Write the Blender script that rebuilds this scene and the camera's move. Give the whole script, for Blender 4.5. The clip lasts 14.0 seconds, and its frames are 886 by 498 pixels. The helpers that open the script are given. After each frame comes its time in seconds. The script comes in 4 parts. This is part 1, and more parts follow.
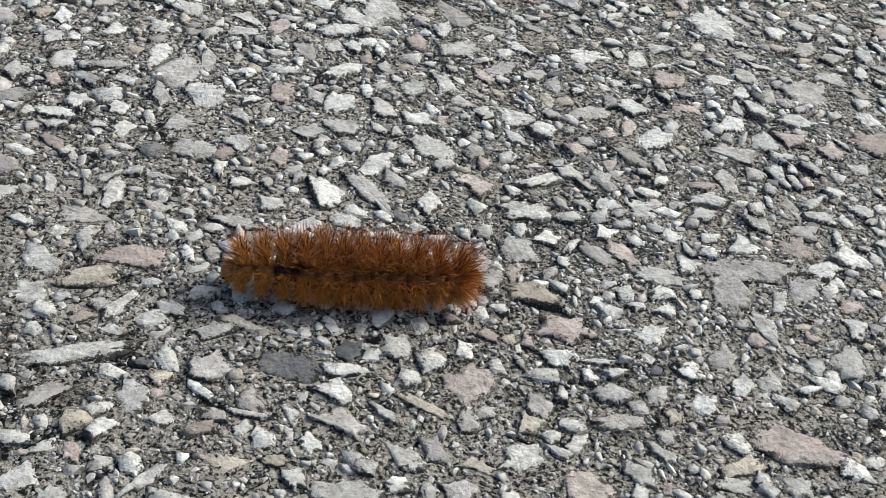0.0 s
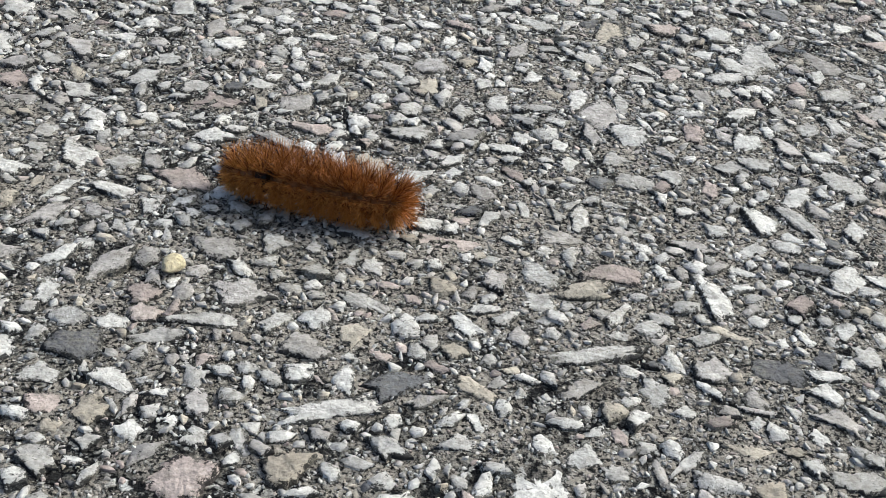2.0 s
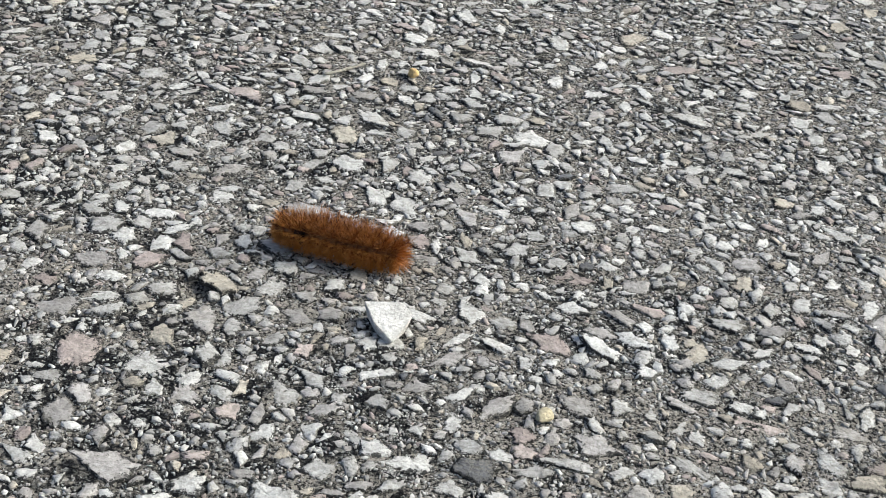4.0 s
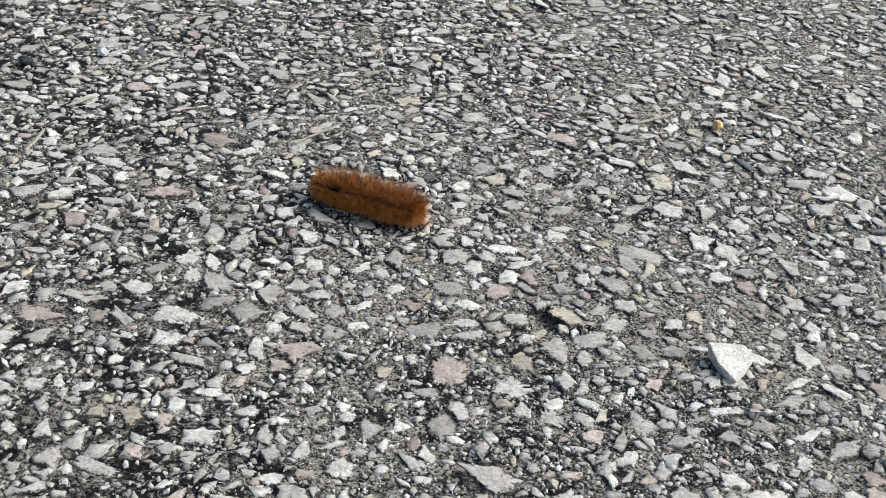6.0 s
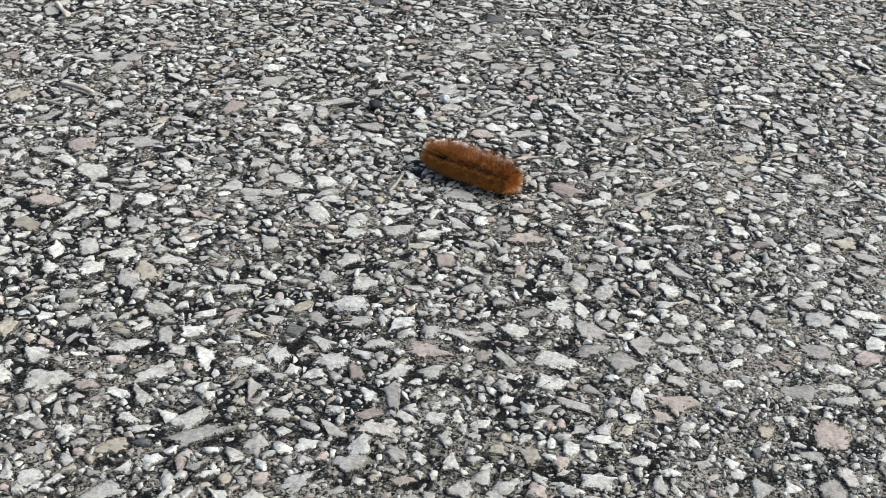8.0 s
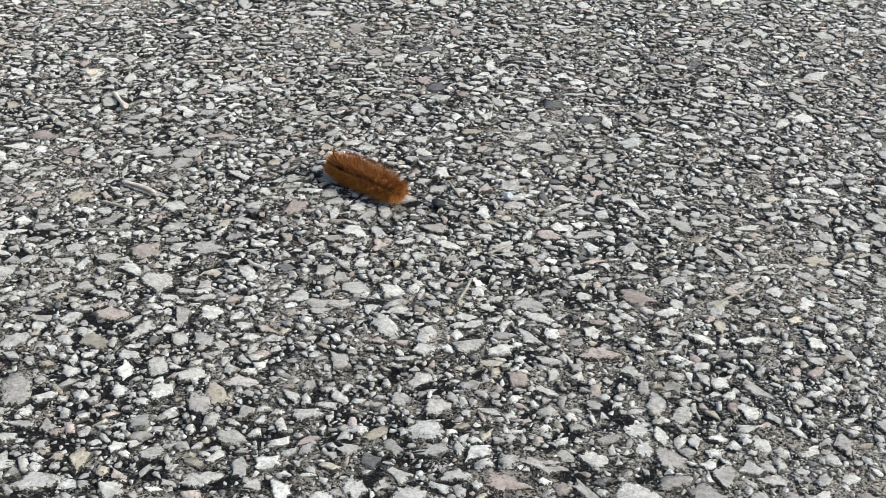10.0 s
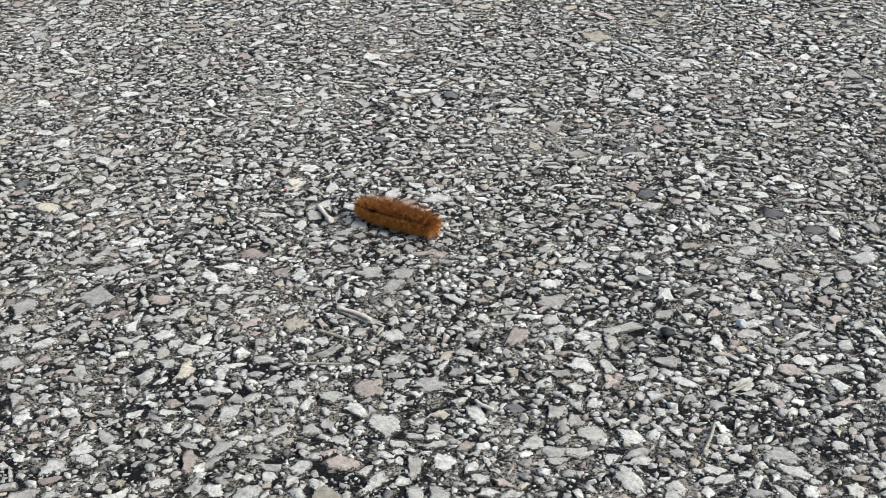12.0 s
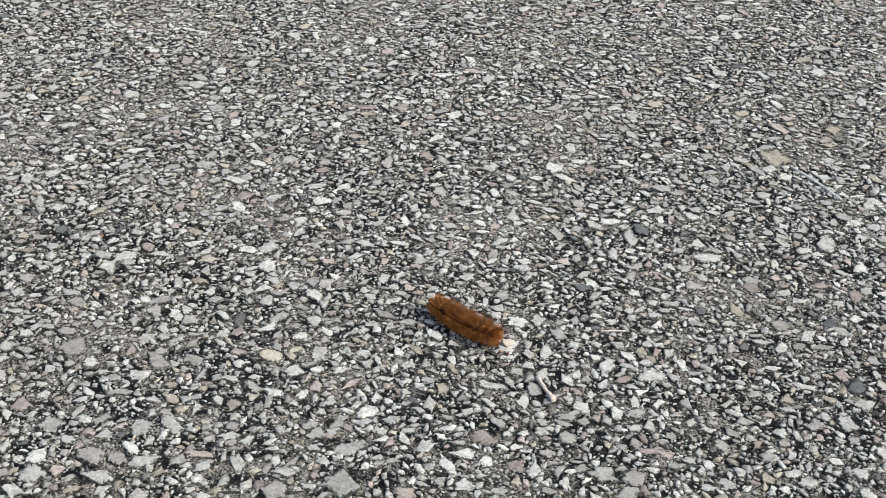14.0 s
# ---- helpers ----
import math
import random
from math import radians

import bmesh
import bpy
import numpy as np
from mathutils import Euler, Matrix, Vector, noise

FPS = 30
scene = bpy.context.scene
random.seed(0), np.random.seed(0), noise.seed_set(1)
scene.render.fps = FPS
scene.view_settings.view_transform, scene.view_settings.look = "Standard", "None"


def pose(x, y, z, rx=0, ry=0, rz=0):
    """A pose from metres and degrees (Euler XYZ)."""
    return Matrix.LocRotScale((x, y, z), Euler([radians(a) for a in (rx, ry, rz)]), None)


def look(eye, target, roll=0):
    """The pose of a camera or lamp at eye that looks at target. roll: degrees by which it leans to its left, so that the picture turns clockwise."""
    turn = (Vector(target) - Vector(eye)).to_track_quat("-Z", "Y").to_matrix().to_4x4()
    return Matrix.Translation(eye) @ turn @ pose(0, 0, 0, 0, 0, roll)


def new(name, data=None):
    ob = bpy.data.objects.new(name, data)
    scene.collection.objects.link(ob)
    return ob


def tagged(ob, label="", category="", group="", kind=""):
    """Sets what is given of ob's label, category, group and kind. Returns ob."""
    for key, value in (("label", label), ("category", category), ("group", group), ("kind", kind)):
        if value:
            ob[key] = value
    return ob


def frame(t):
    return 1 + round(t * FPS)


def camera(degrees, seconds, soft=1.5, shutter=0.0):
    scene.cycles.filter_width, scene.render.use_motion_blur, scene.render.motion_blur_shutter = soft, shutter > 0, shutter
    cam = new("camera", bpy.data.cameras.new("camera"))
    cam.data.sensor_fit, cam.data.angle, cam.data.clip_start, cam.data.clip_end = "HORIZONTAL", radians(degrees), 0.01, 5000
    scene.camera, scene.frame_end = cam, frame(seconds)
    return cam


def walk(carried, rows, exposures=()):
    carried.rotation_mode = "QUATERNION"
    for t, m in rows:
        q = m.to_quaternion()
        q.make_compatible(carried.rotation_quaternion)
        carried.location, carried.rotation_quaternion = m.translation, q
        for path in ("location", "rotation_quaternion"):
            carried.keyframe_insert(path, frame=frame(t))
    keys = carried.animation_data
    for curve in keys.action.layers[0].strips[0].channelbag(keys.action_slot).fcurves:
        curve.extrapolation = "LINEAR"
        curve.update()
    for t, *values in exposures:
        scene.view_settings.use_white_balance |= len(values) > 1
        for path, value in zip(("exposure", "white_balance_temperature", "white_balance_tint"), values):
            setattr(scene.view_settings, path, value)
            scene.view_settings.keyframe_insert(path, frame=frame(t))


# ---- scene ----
MM = 0.001

# camera and its walk
cam = camera(39.4, 14.0, soft=0.5)
PATH = [
    (0, look((0.04514, -0.17446, 0.12444), (0.14218, 0.04188, -0.05935), 11.50)),
    (0.2, look((0.03992, -0.17477, 0.12827), (0.13616, 0.04347, -0.05369), 11.33)),
    (0.5, look((0.03089, -0.17839, 0.12598), (0.12265, 0.04286, -0.05465), 10.46)),
    (0.8, look((0.01656, -0.17958, 0.12544), (0.10165, 0.04462, -0.05483), 9.48)),
    (1, look((0.00705, -0.18023, 0.12441), (0.08780, 0.04580, -0.05556), 8.86)),
    (1.5, look((-0.00949, -0.18163, 0.12334), (0.06137, 0.04828, -0.05588), 7.45)),
    (2, look((-0.01495, -0.18158, 0.12513), (0.05249, 0.05183, -0.05085), 7.42)),
    (2.2, look((-0.01877, -0.18283, 0.12558), (0.04436, 0.05316, -0.04855), 7.42)),
    (2.5, look((-0.02653, -0.18945, 0.13056), (0.02769, 0.05186, -0.03923), 7.79)),
    (2.8, look((-0.03758, -0.19859, 0.13804), (0.00521, 0.04713, -0.02867), 7.98)),
    (3, look((-0.04123, -0.20453, 0.14512), (-0.00537, 0.04301, -0.02052), 7.98)),
    (3.2, look((-0.04324, -0.20742, 0.15191), (-0.01241, 0.04090, -0.01359), 7.92)),
    (5.3, look((-0.07217, -0.23408, 0.18073), (-0.08634, 0.01858, 0.01960), 6.22)),
    (5.5, look((-0.07876, -0.23551, 0.18033), (-0.09722, 0.01695, 0.01931), 6.01)),
    (5.8, look((-0.08629, -0.23600, 0.17968), (-0.11084, 0.01624, 0.01915), 5.56)),
    (6, look((-0.09164, -0.23815, 0.17767), (-0.11962, 0.01420, 0.01787), 5.16)),
    (6.5, look((-0.10345, -0.24420, 0.18206), (-0.13965, 0.00878, 0.02492), 4.10)),
    (7, look((-0.11084, -0.25304, 0.18298), (-0.15497, -0.00037, 0.02738), 3.99)),
    (7.5, look((-0.12101, -0.25207, 0.18373), (-0.17767, -0.00182, 0.02828), 3.97)),
    (7.8, look((-0.13169, -0.25433, 0.18148), (-0.19846, -0.00667, 0.02589), 3.54)),
    (8, look((-0.13845, -0.25570, 0.18296), (-0.21071, -0.00916, 0.02805), 3.32)),
    (8.5, look((-0.14886, -0.25651, 0.18478), (-0.22743, -0.00997, 0.03298), 3.11)),
    (8.7, look((-0.15164, -0.25588, 0.18685), (-0.23019, -0.00827, 0.03677), 3.19)),
    (10.8, look((-0.16226, -0.23486, 0.20499), (-0.25077, 0.01026, 0.05639), 0.23)),
    (11, look((-0.16935, -0.23366, 0.20405), (-0.26388, 0.00917, 0.05541), -0.53)),
    (11.5, look((-0.18930, -0.23025, 0.21278), (-0.29576, 0.01073, 0.06929), -1.35)),
    (12, look((-0.19672, -0.22465, 0.21822), (-0.30828, 0.01505, 0.07646), -1.27)),
    (12.5, look((-0.20947, -0.21835, 0.23025), (-0.32104, 0.01878, 0.08423), -1.59)),
    (13, look((-0.22113, -0.21232, 0.26008), (-0.33233, 0.02345, 0.11160), -1.17)),
    (13.3, look((-0.23853, -0.21302, 0.27567), (-0.34756, 0.02200, 0.12442), 1.21)),
    (13.5, look((-0.25884, -0.22241, 0.28702), (-0.36684, 0.01138, 0.13313), 2.65)),
    (13.7, look((-0.28211, -0.23134, 0.29563), (-0.38981, 0.00004, 0.13795), 3.39)),
    (14, look((-0.29550, -0.21864, 0.31719), (-0.40380, 0.00890, 0.15442), 2.87)),
]
walk(cam, PATH, exposures=[(0.0, 0.18, 5890, 0), (3.0, 0.18, 5890, 0), (8.0, 0.21, 5890, 0), (14.0, 0.14, 5890, 0)])

# ---- light: hazy sun to one side, behind thin cloud, open sky ----
SUN_AZ, SUN_EL = radians(80), radians(43)
world = bpy.data.worlds.new("sky")
scene.world = world
world.use_nodes = True
sky = world.node_tree.nodes.new("ShaderNodeTexSky")
sky.sky_type = "NISHITA"
sky.sun_disc = False
sky.sun_elevation, sky.sun_rotation = SUN_EL, SUN_AZ
sky.air_density, sky.dust_density, sky.ozone_density = 0.6, 6.0, 0.6
background = world.node_tree.nodes["Background"]
background.inputs["Strength"].default_value = 0.235
world.node_tree.links.new(sky.outputs[0], background.inputs[0])
sun_data = bpy.data.lights.new("sun", "SUN")
sun_data.energy, sun_data.angle, sun_data.color = 1.5, radians(9), (1.0, 0.93, 0.83)
sun = new("sun", sun_data)
toward = Vector((math.sin(SUN_AZ) * math.cos(SUN_EL), math.cos(SUN_AZ) * math.cos(SUN_EL), math.sin(SUN_EL)))
sun.matrix_world = look(toward * 5, (0, 0, 0))


# ---- materials ----
class Nodes:
    """A material under construction, with short calls for its nodes."""

    def __init__(self, name, roughness=0.8, gloss=0.25):
        self.material = bpy.data.materials.new(name)
        self.material.use_nodes = True
        self.tree = self.material.node_tree
        self.shader = self.tree.nodes["Principled BSDF"]
        self.shader.inputs["Roughness"].default_value = roughness
        self.shader.inputs["Specular IOR Level"].default_value = gloss
        self.place = self.tree.nodes.new("ShaderNodeTexCoord").outputs["Object"]

    def on_ground(self):
        """Takes patterns from the place on the road, so that no two stones carry the same."""
        add = self.tree.nodes.new("ShaderNodeVectorMath")
        self.link(self.place, add.inputs[0])
        self.link(self.tree.nodes.new("ShaderNodeObjectInfo").outputs["Location"], add.inputs[1])
        self.place = add.outputs[0]

    def link(self, a, b):
        self.tree.links.new(a, b)

    def noise(self, per_metre, detail=3.0, rough=0.55):
        n = self.tree.nodes.new("ShaderNodeTexNoise")
        n.inputs["Scale"].default_value, n.inputs["Detail"].default_value, n.inputs["Roughness"].default_value = per_metre, detail, rough
        self.link(self.place, n.inputs["Vector"])
        return n.outputs["Fac"]

    def grains(self, per_metre):
        """Grit: a random value for each grain, and the distance from its middle."""
        v = self.tree.nodes.new("ShaderNodeTexVoronoi")
        v.inputs["Scale"].default_value = per_metre
        self.link(self.place, v.inputs["Vector"])
        split = self.tree.nodes.new("ShaderNodeSeparateColor")
        self.link(v.outputs["Color"], split.inputs[0])
        return split.outputs[0], v.outputs["Distance"]

    def cracks(self, per_metre):
        """The distance from the edge of each grain, in grains."""
        v = self.tree.nodes.new("ShaderNodeTexVoronoi")
        v.feature = "DISTANCE_TO_EDGE"
        v.inputs["Scale"].default_value = per_metre
        self.link(self.place, v.inputs["Vector"])
        return v.outputs["Distance"]

    def jagged(self, per_metre, metres, place=None):
        """The place, pushed about at random, so that the edges of a pattern break up."""
        n = self.tree.nodes.new("ShaderNodeTexNoise")
        n.inputs["Scale"].default_value, n.inputs["Detail"].default_value, n.inputs["Roughness"].default_value = per_metre, 4, 0.7
        start = place if place is not None else self.place
        self.link(start, n.inputs["Vector"])
        push = self.tree.nodes.new("ShaderNodeVectorMath")
        push.operation = "MULTIPLY_ADD"
        self.link(n.outputs["Color"], push.inputs[0])
        push.inputs[1].default_value = (2 * metres, 2 * metres, 0)
        self.link(start, push.inputs[2])
        return push.outputs[0]

    def ramp(self, value, stops):
        r = self.tree.nodes.new("ShaderNodeValToRGB")
        e = r.color_ramp.elements
        while len(e) < len(stops):
            e.new(0.5)
        for k, (at, c) in enumerate(stops):
            e[k].position, e[k].color = at, (*c, 1) if isinstance(c, tuple) else (c, c, c, 1)
        self.link(value, r.inputs[0])
        return r.outputs[0]

    def math(self, op, a, b):
        m = self.tree.nodes.new("ShaderNodeMath")
        m.operation = op
        for k, v in enumerate((a, b)):
            if isinstance(v, (int, float)):
                m.inputs[k].default_value = v
            else:
                self.link(v, m.inputs[k])
        return m.outputs[0]

    def mix(self, factor, a, b, blend="MIX"):
        m = self.tree.nodes.new("ShaderNodeMixRGB")
        m.blend_type = blend
        for k, v in enumerate((factor, a, b)):
            if isinstance(v, tuple):
                m.inputs[k].default_value = (*v, 1)
            elif isinstance(v, (int, float)):
                m.inputs[k].default_value = v if k == 0 else (v, v, v, 1)
            else:
                self.link(v, m.inputs[k])
        return m.outputs[0]

    def chance(self):
        """One random number for each object and each loose piece of a mesh."""
        island = self.tree.nodes.new("ShaderNodeNewGeometry").outputs["Random Per Island"]
        thing = self.tree.nodes.new("ShaderNodeObjectInfo").outputs["Random"]
        return self.math("FRACT", self.math("ADD", island, thing), 0.0)

    def drift(self):
        """Where dust has gathered: thick round the start of the crawl, thin farther on."""
        split = self.tree.nodes.new("ShaderNodeSeparateXYZ")
        self.link(self.place, split.inputs[0])
        along = self.math("ADD", split.outputs[0], self.math("MULTIPLY", self.noise(14, 3), 0.25))
        return self.ramp(self.math("ADD", self.math("MULTIPLY", along, 3.0), 0.35), [(0.0, 0.0), (1.0, 1.0)])

    def bump(self, height, metres, strength=1.0):
        b = self.tree.nodes.new("ShaderNodeBump")
        b.inputs["Distance"].default_value, b.inputs["Strength"].default_value = metres, strength
        self.link(height, b.inputs["Height"])
        self.link(b.outputs[0], self.shader.inputs["Normal"])

    def done(self, colour=None):
        if colour is not None:
            if isinstance(colour, tuple):
                self.shader.inputs["Base Color"].default_value = (*colour, 1)
            else:
                self.link(colour, self.shader.inputs["Base Color"])
        return self.material


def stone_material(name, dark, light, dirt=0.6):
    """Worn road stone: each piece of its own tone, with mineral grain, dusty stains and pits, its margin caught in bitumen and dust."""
    n = Nodes(name, 0.75, 0.12)
    n.on_ground()
    tone = n.mix(n.chance(), dark, light)
    grain = n.ramp(n.noise(1100, 5, 0.7), [(0.28, 0.62), (0.5, 1.0), (0.72, 1.22)])
    cloud = n.ramp(n.noise(260, 3), [(0.3, 0.78), (0.7, 1.14)])
    c = n.mix(1.0, n.mix(1.0, tone, grain, "MULTIPLY"), cloud, "MULTIPLY")
    stain = n.ramp(n.noise(420, 5, 0.7), [(0.50, 0.0), (0.66, dirt)])
    c = n.mix(stain, c, (0.13, 0.12, 0.105))
    film = n.math("MULTIPLY", n.ramp(n.noise(24, 5, 0.7), [(0.44, 0.0), (0.64, 0.7)]), n.ramp(n.noise(1300, 5, 0.75), [(0.40, 0.0), (0.60, 1.0)]))
    c = n.mix(film, c, (0.25, 0.23, 0.19))
    pits = n.ramp(n.noise(2600, 4, 0.75), [(0.62, 0.0), (0.69, 0.8)])
    c = n.mix(pits, c, (0.035, 0.033, 0.03))
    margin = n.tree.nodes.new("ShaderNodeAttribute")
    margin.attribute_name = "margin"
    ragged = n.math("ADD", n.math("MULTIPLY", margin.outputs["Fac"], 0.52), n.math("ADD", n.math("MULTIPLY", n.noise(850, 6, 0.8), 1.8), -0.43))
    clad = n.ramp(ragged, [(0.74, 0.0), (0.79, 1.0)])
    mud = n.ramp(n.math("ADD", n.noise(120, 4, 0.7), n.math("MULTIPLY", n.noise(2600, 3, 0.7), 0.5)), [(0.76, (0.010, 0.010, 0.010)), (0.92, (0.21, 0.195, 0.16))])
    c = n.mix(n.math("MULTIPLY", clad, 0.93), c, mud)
    relief = n.math("ADD", n.math("MULTIPLY", n.noise(1000, 5, 0.65), 0.9), n.math("MULTIPLY", n.noise(330, 3), 1.4))
    relief = n.math("ADD", relief, n.math("MULTIPLY", clad, -0.18))
    n.bump(n.math("ADD", relief, n.math("MULTIPLY", pits, -0.3)), 0.46 * MM)
    return n.done(c)


def binder_material():
    """Weathered bitumen packed with broken fines, with pale dust in the hollows."""
    n = Nodes("weathered_bitumen", 0.85, 0.06)
    plain = n.place
    n.place = n.jagged(700, 0.0011)
    coarse_value, _ = n.grains(520)
    coarse_gap = n.cracks(520)
    n.place = n.jagged(1900, 0.0005, plain)
    fine_value, fine_height = n.grains(1500)
    fine_gap = n.cracks(1500)
    n.place = plain
    black = (0.007, 0.007, 0.008)
    tones = [(0.16, black), (0.28, (0.09, 0.086, 0.077)), (0.50, (0.27, 0.258, 0.23)), (0.78, (0.44, 0.425, 0.39)), (0.97, (0.66, 0.645, 0.60))]
    coarse = n.mix(n.ramp(coarse_gap, [(0.07, 0.0), (0.15, 1.0)]), black, n.ramp(coarse_value, tones))
    fine = n.mix(n.ramp(fine_gap, [(0.06, 0.0), (0.16, 1.0)]), black, n.ramp(fine_value, tones))
    c = n.mix(n.ramp(n.noise(300, 3), [(0.46, 0.0), (0.50, 1.0)]), coarse, fine)
    grain = n.ramp(n.noise(2400, 4, 0.75), [(0.36, 0.35), (0.60, 1.15)])
    c = n.mix(1.0, c, grain, "MULTIPLY")
    drift = n.drift()
    bare = n.ramp(n.math("ADD", n.noise(150, 4, 0.7), n.math("MULTIPLY", drift, -0.09)), [(0.435, 0.0), (0.505, 0.95)])
    c = n.mix(bare, c, (0.008, 0.008, 0.009))
    patches = n.math("MULTIPLY", n.math("ADD", n.noise(17, 3, 0.6), -0.5), 0.4)
    dust = n.ramp(n.math("ADD", n.math("ADD", n.noise(110, 6, 0.75), patches), n.math("MULTIPLY", drift, 0.075)), [(0.485, 0.0), (0.59, 0.9)])
    speck = n.ramp(n.noise(1250, 6, 0.72), [(0.455, 0.0), (0.51, 1.0)])
    c = n.mix(dust, c, n.mix(speck, (0.008, 0.008, 0.008), n.mix(n.noise(480, 4, 0.6), (0.21, 0.188, 0.158), (0.40, 0.364, 0.31))))
    height = n.math("ADD", n.math("MULTIPLY", n.ramp(coarse_gap, [(0.0, 0.0), (0.25, 1.0)]), 0.5), n.math("MULTIPLY", fine_height, -0.3))
    n.bump(n.math("ADD", height, n.math("MULTIPLY", n.noise(3500, 4, 0.7), 0.35)), 0.8 * MM)
    return n.done(c)


def far_material():
    """Asphalt away from the walk: broken pale stones with black gaps between them."""
    n = Nodes("distant_asphalt", 0.85, 0.1)
    plain = n.place
    n.place = n.jagged(260, 0.002)
    value, _ = n.grains(190)
    gap = n.cracks(190)
    n.place = plain
    tone = n.ramp(value, [(0.15, (0.02, 0.02, 0.02)), (0.25, (0.25, 0.24, 0.22)), (0.6, (0.42, 0.405, 0.375)), (1.0, (0.64, 0.62, 0.58))])
    c = n.mix(n.ramp(gap, [(0.08, 0.0), (0.16, 1.0)]), (0.012, 0.012, 0.012), tone)
    c = n.mix(1.0, c, n.ramp(n.noise(900, 5, 0.7), [(0.3, 0.65), (0.7, 1.2)]), "MULTIPLY")
    c = n.mix(1.0, c, n.ramp(n.noise(1.3, 5, 0.6), [(0.3, 0.85), (0.7, 1.1)]), "MULTIPLY")
    n.bump(n.math("ADD", n.ramp(gap, [(0.0, 0.0), (0.2, 1.0)]), n.noise(700, 4, 0.6)), 0.7 * MM)
    return n.done(c)


def plain_material(name, dark, light, per_metre, roughness, bump=0.0):
    n = Nodes(name, roughness)
    f = n.noise(per_metre, 4)
    if bump:
        n.bump(f, bump)
    return n.done(n.mix(n.ramp(f, [(0.3, 0.0), (0.7, 1.0)]), dark, light))


def bristle_material(name, dark, light):
    """Thin hairs that let light through."""
    n = Nodes(name, 0.45)
    c = n.mix(n.chance(), dark, light)
    n.done(c)
    t = n.tree.nodes.new("ShaderNodeBsdfTranslucent")
    n.link(c, t.inputs[0])
    m = n.tree.nodes.new("ShaderNodeMixShader")
    m.inputs[0].default_value = 0.45
    n.link(n.shader.outputs[0], m.inputs[1])
    n.link(t.outputs[0], m.inputs[2])
    n.link(m.outputs[0], n.tree.nodes["Material Output"].inputs[0])
    return n.material


PALE = stone_material("pale_limestone", (0.335, 0.32, 0.298), (0.60, 0.58, 0.54))
GREY = stone_material("grey_limestone", (0.275, 0.256, 0.238), (0.44, 0.41, 0.382))
PINK = stone_material("pinkish_quartzite", (0.275, 0.226, 0.205), (0.455, 0.383, 0.343))
TAN = stone_material("tan_limestone", (0.30, 0.262, 0.21), (0.48, 0.43, 0.35))
WHITE = stone_material("white_limestone", (0.58, 0.555, 0.51), (0.70, 0.67, 0.615), 0.25)
YELLOW = stone_material("honey_quartz", (0.58, 0.38, 0.15), (0.70, 0.50, 0.22), 0.08)
PALE_YELLOW = stone_material("pale_yellow_quartz", (0.52, 0.44, 0.27), (0.62, 0.54, 0.36), 0.2)
DARK = stone_material("tar_stained_stone", (0.09, 0.09, 0.095), (0.14, 0.14, 0.145), 0.6)
PALE_TAN = stone_material("cream_limestone", (0.55, 0.48, 0.38), (0.64, 0.56, 0.45), 0.2)
BLUISH = stone_material("bluish_marble", (0.46, 0.49, 0.51), (0.58, 0.61, 0.63), 0.3)
RED = stone_material("brick_red_crumb", (0.26, 0.12, 0.085), (0.36, 0.17, 0.12), 0.3)
STONES = [PALE, GREY, PINK, TAN, DARK]
BINDER = binder_material()
FAR_ASPHALT = far_material()
BRISTLE = bristle_material("rust_bristle", (0.25, 0.093, 0.022), (0.58, 0.265, 0.078))
BRISTLE_LOW = bristle_material("ochre_bristle", (0.35, 0.138, 0.029), (0.64, 0.30, 0.08))
BRISTLE_DARK = bristle_material("dark_bristle", (0.05, 0.018, 0.008), (0.14, 0.045, 0.015))
BRISTLE_GOLD = bristle_material("golden_bristle", (0.38, 0.165, 0.034), (0.68, 0.35, 0.10))
BRISTLE_BLACK = bristle_material("black_bristle", (0.008, 0.006, 0.005), (0.03, 0.02, 0.012))
SKIN = plain_material("dark_caterpillar_skin", (0.12, 0.045, 0.013), (0.27, 0.11, 0.03), 1500, 0.6, 0.1 * MM)
SKIN_BLACK = plain_material("black_caterpillar_skin", (0.008, 0.006, 0.005), (0.03, 0.02, 0.012), 1500, 0.5, 0.1 * MM)
HEAD_SKIN = plain_material("ochre_head_capsule", (0.22, 0.08, 0.02), (0.34, 0.14, 0.035), 900, 0.35)
TAR = plain_material("black_tar", (0.006, 0.006, 0.007), (0.03, 0.03, 0.032), 800, 0.45, 0.3 * MM)
STRAW_PALE = plain_material("bone_pale_stalk", (0.40, 0.34, 0.28), (0.62, 0.54, 0.47), 700, 0.8, 0.5 * MM)
GREY_WOOD = plain_material("weathered_grey_wood", (0.30, 0.29, 0.27), (0.52, 0.50, 0.46), 600, 0.8, 0.3 * MM)
STRAW = plain_material("dry_straw", (0.15, 0.14, 0.11), (0.38, 0.35, 0.28), 900, 0.8, 0.4 * MM)


# ---- mesh helpers ----
def mesh_from(name, verts, faces, materials, indices=None, smooth=False):
    me = bpy.data.meshes.new(name)
    me.from_pydata([tuple(v) for v in verts], [], faces)
    for m in materials:
        me.materials.append(m)
    if indices is not None:
        me.polygons.foreach_set("material_index", np.asarray(indices, dtype=np.int32))
    if smooth:
        me.polygons.foreach_set("use_smooth", np.ones(len(me.polygons), dtype=bool))
    me.update()
    return me


def part(name, bm, material, parent, label=""):
    me = bpy.data.meshes.new(name)
    bm.to_mesh(me)
    bm.free()
    me.materials.append(material)
    ob = new(name, me)
    ob.parent = parent
    return tagged(ob, label)


rng = np.random.default_rng(7)


